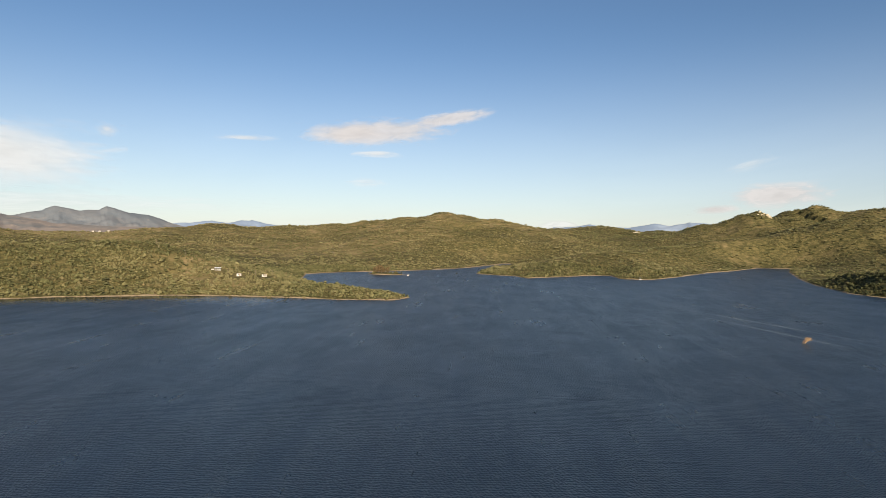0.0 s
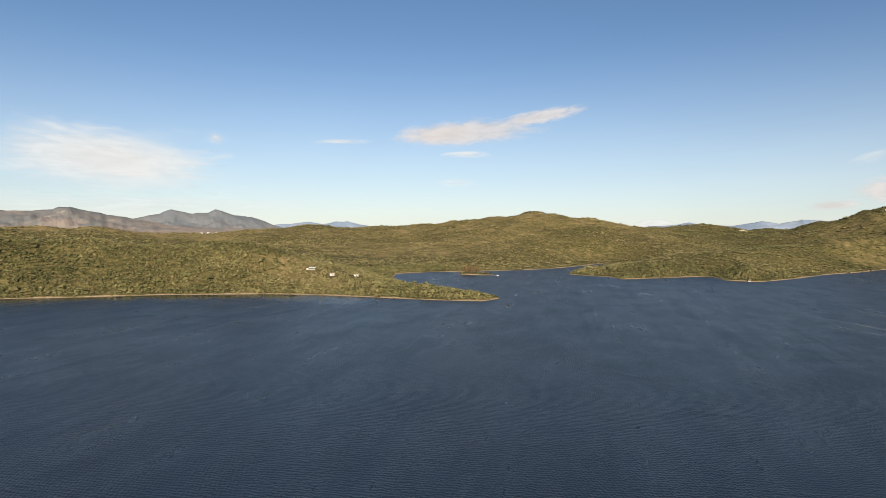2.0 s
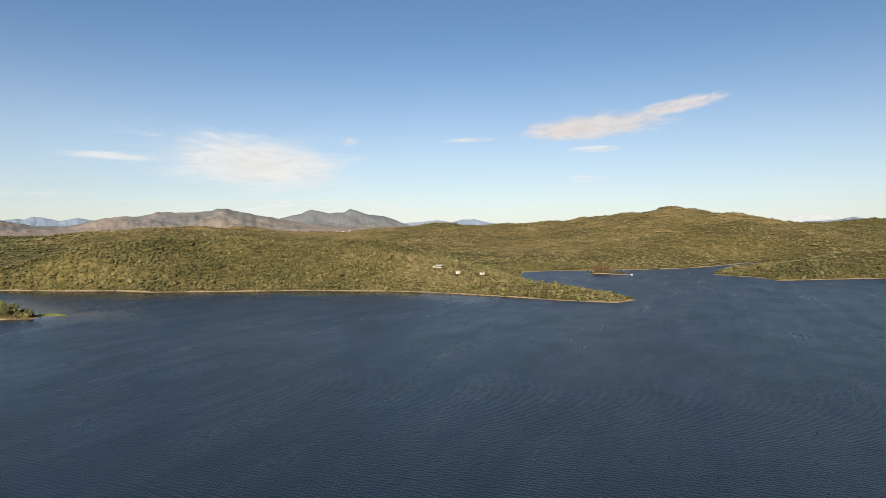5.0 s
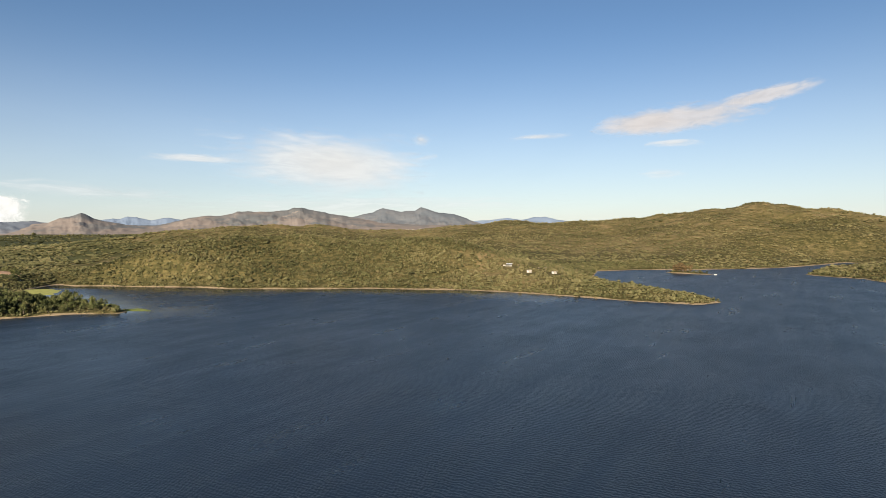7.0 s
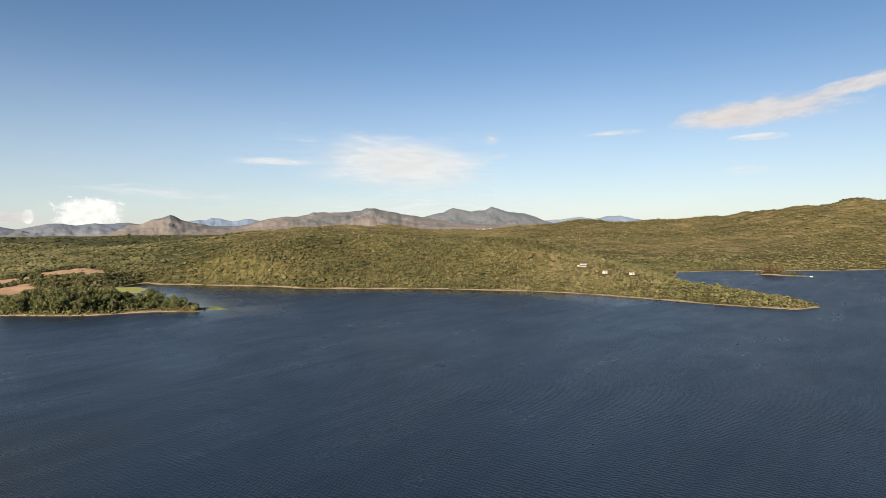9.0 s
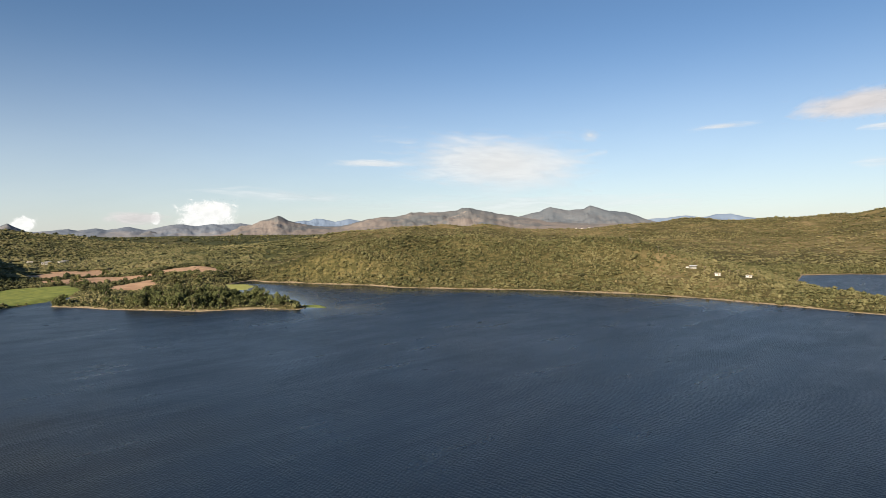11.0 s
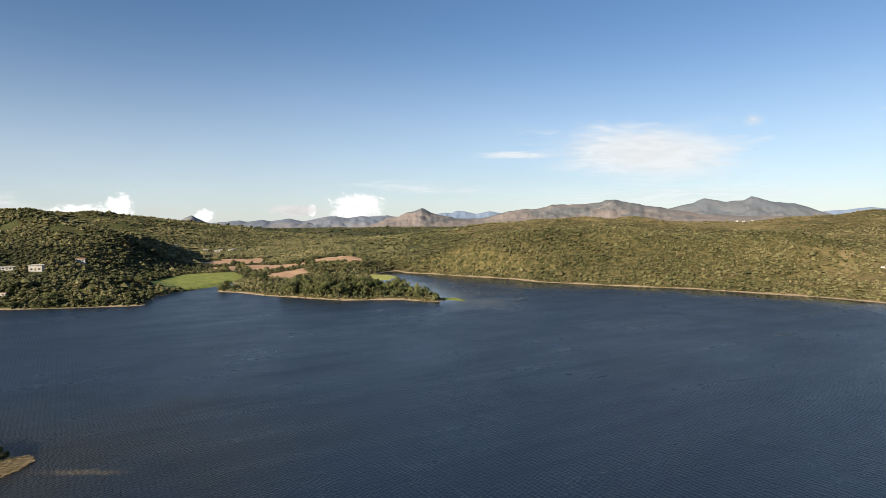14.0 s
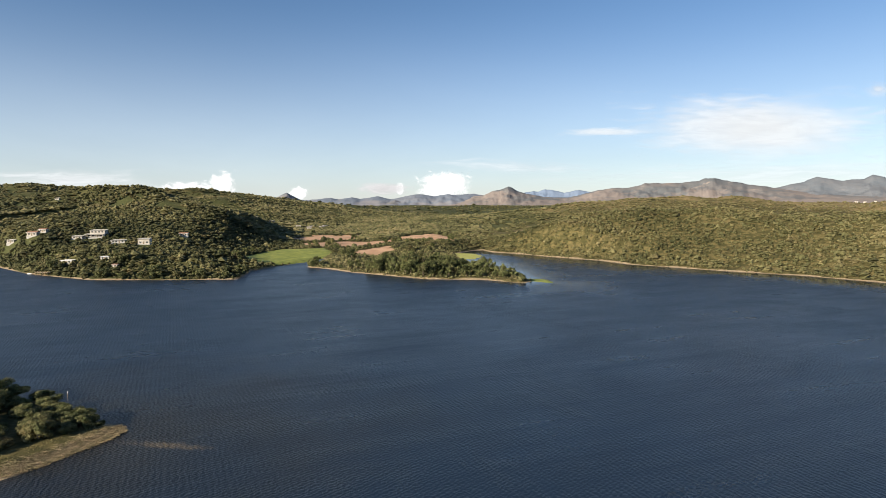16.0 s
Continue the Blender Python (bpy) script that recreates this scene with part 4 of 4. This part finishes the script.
def house(x, y, turn, w, d, h, label, storeys=1, roof="flat", wall=None, windows=3, porch=False):
    """A small house: walls, roof, windows with frames and panes, a door; turn: degrees."""
    wall = wall or PLASTER
    root = tagged(new("house"), label, "house")
    root.matrix_basis = pose(x, y, stand(x, y) - 0.2, 0, 0, turn)
    part("plinth", box(-w / 2 - 0.3, w / 2 + 0.3, -d / 2 - 0.3, d / 2 + 0.3, -2.5, 0.35), CONCRETE, root)
    for k in range(storeys):
        inset = 0.0 if k == 0 else w * 0.18
        z0 = 0.35 + k * (h + 0.25)
        part("wall", box(-w / 2 + inset, w / 2, -d / 2 + inset * 0.6, d / 2, z0, z0 + h), wall, root)
        part("roof_slab", box(-w / 2 + inset - 0.5, w / 2 + 0.5, -d / 2 + inset * 0.6 - 0.6, d / 2 + 0.4, z0 + h, z0 + h + 0.25), CONCRETE if roof == "flat" else SHEET, root)
        x0, x1 = -w / 2 + inset + 0.7, w / 2 - 0.7
        step = (x1 - x0) / windows
        for i in range(windows):
            cx = x0 + (i + 0.5) * step
            if i == windows // 2 and k == 0:
                part("door", box(cx - 0.5, cx + 0.5, -d / 2 - 0.04, -d / 2 + 0.05, z0, z0 + 2.1), WOOD, root)
                continue
            f = -d / 2 + inset * 0.6
            win = part("window", box(cx - step * 0.32, cx + step * 0.32, f - 0.06, f + 0.05, z0 + 0.8, z0 + 2.1), wall, root)
            part("pane", box(cx - step * 0.28, cx + step * 0.28, f - 0.08, f - 0.02, z0 + 0.88, z0 + 2.02), DARKGLASS, win)
        for yy in (-d * 0.2, d * 0.2):
            part("pane", box(w / 2 - 0.05, w / 2 + 0.04, yy - 0.5, yy + 0.5, z0 + 0.9, z0 + 2.0), DARKGLASS, root)
    top = 0.35 + storeys * (h + 0.25)
    if roof == "gable":
        bm = bmesh.new()
        v = [bm.verts.new(c) for c in ((-w / 2 - 0.5, -d / 2 - 0.6, top), (w / 2 + 0.5, -d / 2 - 0.6, top), (w / 2 + 0.5, d / 2 + 0.4, top), (-w / 2 - 0.5, d / 2 + 0.4, top),
                                        (-w / 2 - 0.5, 0, top + d * 0.22), (w / 2 + 0.5, 0, top + d * 0.22))]
        for f in ((0, 1, 5, 4), (2, 3, 4, 5), (0, 4, 3), (1, 2, 5), (0, 3, 2, 1)):
            bm.faces.new([v[i] for i in f])
        part("roof", bm, TILE, root)
    else:
        part("parapet", box(-w / 2 + (0 if storeys == 1 else w * 0.18), w / 2, d / 2 - 0.2, d / 2, top, top + 0.28), wall, root)
    if porch:
        for i in range(4):
            cx = -w / 2 + 0.4 + i * (w - 0.8) / 3
            part("column", box(cx - 0.15, cx + 0.15, -d / 2 - 2.6, -d / 2 - 2.3, -1.0, h), wall, root)
        part("porch_slab", box(-w / 2 - 0.3, w / 2 + 0.3, -d / 2 - 2.9, -d / 2 - 0.64, h, h + 0.22), CONCRETE, root)
        part("terrace", box(-w / 2 - 0.3, w / 2 + 0.3, -d / 2 - 2.9, -d / 2 - 0.34, -1.6, 0.2), CONCRETE, root)
    return root


def pavilion(x, y, turn):
    """An open-sided shelter with a sloping sheet roof on posts."""
    root = tagged(new("pavilion"), "open-sided pavilion with a pale sloping sheet roof", "shelter")
    root.matrix_basis = pose(x, y, stand(x, y), 0, 0, turn) @ Matrix.Diagonal((0.62, 0.62, 0.68, 1))
    part("floor_slab", box(-5.5, 4.5, -3, 3, -1.5, 0.25), CONCRETE, root)
    for px in (-4, -1.3, 1.3, 4):
        for py in (-2.5, 2.5):
            part("post", box(px - 0.1, px + 0.1, py - 0.1, py + 0.1, 0.25, 3.0 + 0.12 * py), WOOD, root)
    bm = box(-5, 5, -3.4, 3.4, 0, 0.18)
    bm.transform(pose(0, 0, 3.0, 6.8, 0, 0))
    part("roof", bm, SHEET, root, "pale sloping sheet-metal roof")
    part("back_wall", box(-4, 4, 2.2, 2.4, 0.25, 3.1), CONCRETE, root)
    part("side_wall", box(-9.5, -5.6, -1.5, 1.5, -1.2, 1.7), PLASTER, root)
    return root


FACE_LAKE = 20
pavilion(-258, 557, FACE_LAKE)
house(-231, 543, 22, 4.0, 3.0, 1.5, "small white box-shaped cabin above the lake", windows=2)
house(-209, 549, 18, 4.2, 3.0, 1.2, "low white cabin with a flat roof above the lake", windows=2)
house(-650, -38, 78, 15, 9, 2.9, "two-storey unfinished white house on the wooded hillside", 2, windows=4, porch=True)
house(-646, -52, 78, 8, 6, 2.6, "white annexe with a flat roof on the hillside", 1, windows=3)
house(-598, 5, 80, 9, 7, 4.2, "cube-shaped white house on the wooded hillside", 1, windows=3)
house(-612, -16, 80, 11, 6, 2.1, "long low grey house on the wooded hillside", 1, wall=CONCRETE, windows=4)
house(-648, 33, 80, 7, 5, 2.4, "small white house with a tiled roof on the hillside", 1, "gable", windows=3)
house(-675, -92, 75, 8, 6, 2.5, "small white house among hillside trees", 1, "gable", windows=3)
house(-684, -86, 75, 6, 5, 2.4, "small terracotta-roofed house among hillside trees", 1, "gable", windows=3)
house(-688, -112, 75, 6, 5, 2.4, "small white house among hillside trees", 1, windows=3)
house(-563, -44, 70, 8, 5, 2.2, "lakeside house with a pale sheet roof", 1, "sheet", wall=CONCRETE, windows=3)
house(-545, -16, 74, 6, 4.5, 2.2, "lakeside house with a pale sheet roof", 1, "sheet", windows=3)
house(-523, -7, 74, 3, 2.6, 2.0, "tiny white hut among the bank's trees", 1, "gable", windows=3)
house(-915, -122, 75, 5, 4, 1.9, "white house on the hill's crest", 1, windows=3)
for i, (x, y) in enumerate([(-1085, 88), (-1112, 104), (-1078, 122), (-1135, 140), (-1095, 150), (-1140, 92)]):
    house(x, y, 80 + 9 * i, 12 - i, 7, 2.8, "pale flat-roofed village building in the valley", 1, windows=3)
for i, (x, y) in enumerate([(-1135, 200), (-1118, 216), (-1150, 226), (-1132, 241), (-1165, 252)]):
    house(x, y, 76 + 8 * i, 8, 6, 2.8, "small white village house in the valley", 1, windows=3)
for i, (x, y) in enumerate([(-842, 1246), (-826, 1252), (-855, 1240)]):
    house(x, y, 20, 5, 4, 2.2, "far white house on the brown plateau", 1, windows=2)


def utility_pole(x, y, tall):
    root = tagged(new("utility_pole"), "weathered brown wooden utility pole on the lakeside hill", "utility pole", "poles on the hill")
    root.matrix_basis = pose(x, y, stand(x, y), 0, 0, 35)
    part("pole", tubes_mesh("pole", [tube([(0, 0, -0.5), (0, 0, tall)], [0.16, 0.10], 8)]), WOOD, root)
    part("crossarm", box(-0.9, 0.9, -0.06, 0.06, tall - 0.7, tall - 0.55), WOOD, root)
    for k in (-0.8, 0, 0.8):
        part("insulator", tubes_mesh("insulator", [tube([(k, 0, tall - 0.55), (k, 0, tall - 0.3)], [0.05, 0.03], 6)]), HULL, root)


for x, y, tall in ((-329, 578, 5.5), (-337, 588, 5.5), (-303, 582, 5.5), (-243, 546, 6), (-221, 542, 6), (-216, 545, 6), (-204, 556, 6)):
    utility_pole(x, y, tall)


def boat(x, y, turn, long, label, covered=True):
    root = tagged(new("boat"), label, "boat")
    root.matrix_basis = pose(x, y, 0, 0, 0, turn)
    bm = bmesh.new()
    rings = []
    for s in np.linspace(-0.5, 0.5, 9):
        wide = long * 0.17 * max(0.05, 1 - max(0, s * 2) ** 2.2)
        rings.append([bm.verts.new((s * long, wide * c, z + 0.25 * max(0, s))) for c, z in ((-1, 0.65), (-0.75, 0.0), (0, -0.2), (0.75, 0.0), (1, 0.65))])
    for p, q in zip(rings[:-1], rings[1:]):
        for k in range(4):
            bm.faces.new((p[k], p[k + 1], q[k + 1], q[k]))
    bm.faces.new(rings[0])
    part("hull", bm, HULL, root)
    part("deck", box(-long * 0.46, long * 0.3, -long * 0.13, long * 0.13, 0.30, 0.36), WOOD, root)
    if not covered:
        part("bench", box(-long * 0.1, long * 0.0, -long * 0.12, long * 0.12, 0.36, 0.6), WOOD, root)
        return root
    part("awning", box(-long * 0.38, long * 0.12, -long * 0.16, long * 0.16, 1.75, 1.84), HULL, root, "white canopy")
    for px in (-0.36, 0.1):
        for py in (-0.14, 0.14):
            part("post", box(px * long - 0.03, px * long + 0.03, py * long - 0.03, py * long + 0.03, 0.36, 1.75), SHEET, root)
    return root


boat(180, 713, 60, 6.0, "white covered boat moored at the sandy bank")
boat(-95, 719, 20, 2.6, "small open white boat lying off the small islet", False)
boat(-561, -68.5, 60, 3.2, "small open white boat moored at the wooded bank", False)


def jetty(x, y, turn):
    root = tagged(new("jetty"), "wooden jetty on pale posts at the wooded bank", "jetty")
    root.matrix_basis = pose(x, y, 0, 0, 0, turn)
    part("deck", box(-6, 6, -1.4, 1.4, 2.3, 2.5), WOOD, root)
    for i in range(6):
        for py in (-1.2, 1.2):
            px = -5.6 + i * 2.24
            part("post", tubes_mesh("post", [tube([(px, py, -1.5), (px, py, 3.2)], [0.2, 0.18], 7)]), STRAW, root)


jetty(-547, -57, 52)
mark = tagged(new("marker_post"), "thin white-topped marker post standing in the water", "post")
mark.matrix_basis = pose(-224, 22, 0)
part("pole", tubes_mesh("pole", [tube([(0, 0, -1), (0.1, 0, 3.2)], [0.06, 0.05], 6)]), WOOD, mark)
part("cap", box(0.0, 0.2, -0.1, 0.1, 2.8, 3.3), HULL, mark, "white cap")


# ---- clouds on the far sky ----
def cloud_material(name, colour, power, lo, hi, stretch, most, ragged):
    n = Nodes(name)
    at = n.add("ShaderNodeAttribute", attribute_name="patch").outputs["Vector"]
    sep = n.add("ShaderNodeSeparateXYZ", {"Vector": at})
    warp = n.add("ShaderNodeMapping", {"Vector": at, "Scale": stretch})
    v = n.add("ShaderNodeTexNoise", {"Vector": warp.outputs[0], "Scale": 1.0, "Detail": 7.0, "Roughness": 0.58, "Distortion": 0.5}).outputs["Fac"]
    dense = n.maths("ADD", sep.outputs[2], n.maths("MULTIPLY", n.maths("SUBTRACT", v, 0.5), ragged))
    alpha = n.add("ShaderNodeMapRange", {"Value": dense, "From Min": lo, "From Max": hi, "To Min": 0.0, "To Max": most}, interpolation_type="SMOOTHSTEP").outputs[0]
    glow = n.add("ShaderNodeEmission", {"Color": n.ramp(v, (0.35, tuple(c * 0.86 for c in colour)), (0.62, colour)), "Strength": power})
    clear = n.add("ShaderNodeBsdfTransparent")
    mixed = n.add("ShaderNodeMixShader", {0: alpha, 1: clear.outputs[0], 2: glow.outputs[0]})
    n.t.links.new(mixed.outputs[0], n.t.nodes["Material Output"].inputs["Surface"])
    return n.m


def cloud(name, az, el, wide, tall, tilt, material, label, far=4850, skew=0.0, flat_base=False):
    """A thin sheet of cloud far off: centre azimuth to the left of +y and elevation, width and height in degrees."""
    u, v = np.meshgrid(np.linspace(-1, 1, 41), np.linspace(-1, 1, 17))
    c, s = math.cos(radians(tilt)), math.sin(radians(tilt))
    du, dv = u * wide / 2, v * tall / 2 + skew * (u * u) * tall / 2
    a, e = np.radians(az - (du * c - dv * s)), np.radians(el + du * s + dv * c)
    e = np.maximum(e, radians(0.05))
    verts = np.stack([HUB[0] - far * np.sin(a) * np.cos(e), HUB[1] + far * np.cos(a) * np.cos(e), 54 + far * np.sin(e)], -1)
    r2 = u ** 2 + v ** 2
    heart = np.clip(1 - np.sqrt(r2), 0, 1)
    me = mesh_from(name, verts.reshape(-1, 3), grid_faces(17, 41))
    seed = abs(az) * 0.37
    me.attributes.new("patch", "FLOAT_VECTOR", "POINT").data.foreach_set("vector", np.stack([u * wide / 4 + seed, v * tall / 4, heart], -1).astype(np.float32).ravel())
    me.materials.append(material)
    return tagged(new(name, me), label, "cloud", kind="structure")


SHRED = cloud_material("grey_pink_cloud", (0.98, 0.90, 0.88), 0.43, 0.06, 0.70, (1.0, 3.2, 1), 0.85, 1.15)
WISP = cloud_material("thin_white_cloud", (1.0, 0.98, 0.97), 0.46, 0.02, 1.0, (0.6, 3.2, 1), 0.8, 1.6)
BROAD = cloud_material("soft_white_cloud", (1.0, 0.98, 0.97), 0.46, 0.0, 0.95, (0.5, 2.2, 1), 0.62, 1.0)
VEIL = cloud_material("faint_veil", (1.0, 1.0, 1.0), 0.46, 0.10, 1.1, (0.6, 5.0, 1), 0.5, 1.8)
HEAP = cloud_material("white_heap_cloud", (1.0, 0.97, 0.93), 0.56, 0.06, 0.42, (2.6, 3.0, 1), 1.0, 1.1)
HIGH_HAZE = cloud_material("high_thin_haze", (1.0, 0.975, 0.975), 0.44, 0.0, 1.2, (0.03, 0.03, 1), 0.62, 0.0)


def haze_ring():
    """Thin high haze all round the horizon, denser towards it."""
    a, e = np.meshgrid(np.radians(np.arange(0, 360, 4)), np.radians(np.linspace(0, 20, 21)))
    far = 4920
    verts = np.stack([HUB[0] - far * np.sin(a) * np.cos(e), HUB[1] + far * np.cos(a) * np.cos(e), 40 + far * np.sin(e)], -1)
    me = mesh_from("backdrop_haze", verts.reshape(-1, 3), grid_faces(21, 90, True))
    v = 1 - e / e.max()
    me.attributes.new("patch", "FLOAT_VECTOR", "POINT").data.foreach_set("vector", np.stack([np.sin(a) * 40, np.degrees(e) + np.cos(a) * 40, v ** 1.2], -1).astype(np.float32).ravel())
    me.materials.append(HIGH_HAZE)
    tagged(new("backdrop_haze", me), "thin pale haze over the horizon", "haze", kind="structure")


haze_ring()
cloud("backdrop_cloud_1", 9.6, 9.3, 16, 3.0, 4.5, SHRED, "flat grey-pink cloud shred")
cloud("backdrop_cloud_2", 3.6, 10.6, 10, 1.6, 9.0, SHRED, "flat grey-pink cloud shred")
cloud("backdrop_cloud_3", 10.4, 7.2, 5.0, 0.8, 1.0, WISP, "thin white cloud strip")
cloud("backdrop_cloud_4", 43.0, 6.1, 22, 6.0, -3.0, WISP, "broad feathery white cloud")
cloud("backdrop_cloud_5", 40.5, 5.6, 15, 4.6, -8.0, WISP, "broad feathery white cloud", 4840)
cloud("backdrop_cloud_17", 41.8, 5.6, 19, 6.4, -4.0, BROAD, "broad feathery white cloud", 4835)
cloud("backdrop_cloud_18", 13.0, 9.1, 10, 2.6, 3.0, SHRED, "flat grey-pink cloud shred", 4840)
cloud("backdrop_cloud_6", 54.0, 6.0, 9, 0.9, -2.0, WISP, "thin white cloud strip")
cloud("backdrop_cloud_7", 22.4, 8.2, 6.5, 0.7, 1.0, WISP, "thin white cloud strip")
cloud("backdrop_cloud_8", 11.4, 4.5, 4.5, 1.1, 0.0, VEIL, "faint white cloud strip")
cloud("backdrop_cloud_9", -25.3, 3.3, 9.5, 2.6, 2.0, SHRED, "grey-pink cloud bank low over the hills")
cloud("backdrop_cloud_10", -20.5, 2.1, 4.5, 1.0, 2.0, SHRED, "grey-pink cloud bank low over the hills")
cloud("backdrop_cloud_11", -23.2, 5.9, 5.5, 1.3, 14.0, VEIL, "faint white cloud strip")
cloud("backdrop_cloud_12", 33.5, 8.1, 2.2, 1.4, -10.0, WISP, "small white cloud tuft")
cloud("backdrop_cloud_13", 40.0, 1.9, 46, 2.6, 0.0, VEIL, "pale veil of cloud over the horizon")
cloud("backdrop_cloud_14", 62.0, 3.0, 20, 1.6, -3.0, VEIL, "pale veil of cloud over the horizon")
cloud("backdrop_cloud_15", 100.5, 1.6, 14, 2.4, 0.0, WISP, "white cloud bank low over the hills")
cloud("backdrop_cloud_16", 74.3, 1.0, 6.0, 1.6, 0.0, SHRED, "grey-pink cloud bank low over the hills")


cloud("backdrop_cumulus_1", 68.9, 1.0, 5.6, 3.6, 0.0, HEAP, "towering white cumulus cloud over far mountains")
cloud("backdrop_cumulus_2", 68.2, 1.7, 4.8, 2.0, 0.0, HEAP, "towering white cumulus cloud over far mountains", 4845)
cloud("backdrop_cumulus_3", 88.9, 1.2, 2.6, 3.4, -8.0, HEAP, "white cumulus cloud over the far hills")
cloud("backdrop_cumulus_7", 91.8, 0.9, 6.0, 1.8, 0.0, HEAP, "white cumulus bank over the far hills", 4845)
cloud("backdrop_cumulus_4", 82.3, 0.6, 1.9, 1.5, 0.0, HEAP, "small white cumulus cloud over the far hills")
cloud("backdrop_cumulus_5", 72.9, 1.0, 1.0, 1.3, 0.0, HEAP, "small white cumulus cloud over the far hills")
cloud("backdrop_cumulus_6", -6.8, 0.6, 4.6, 1.5, 0.0, WISP, "low white cumulus cloud over the far hills")
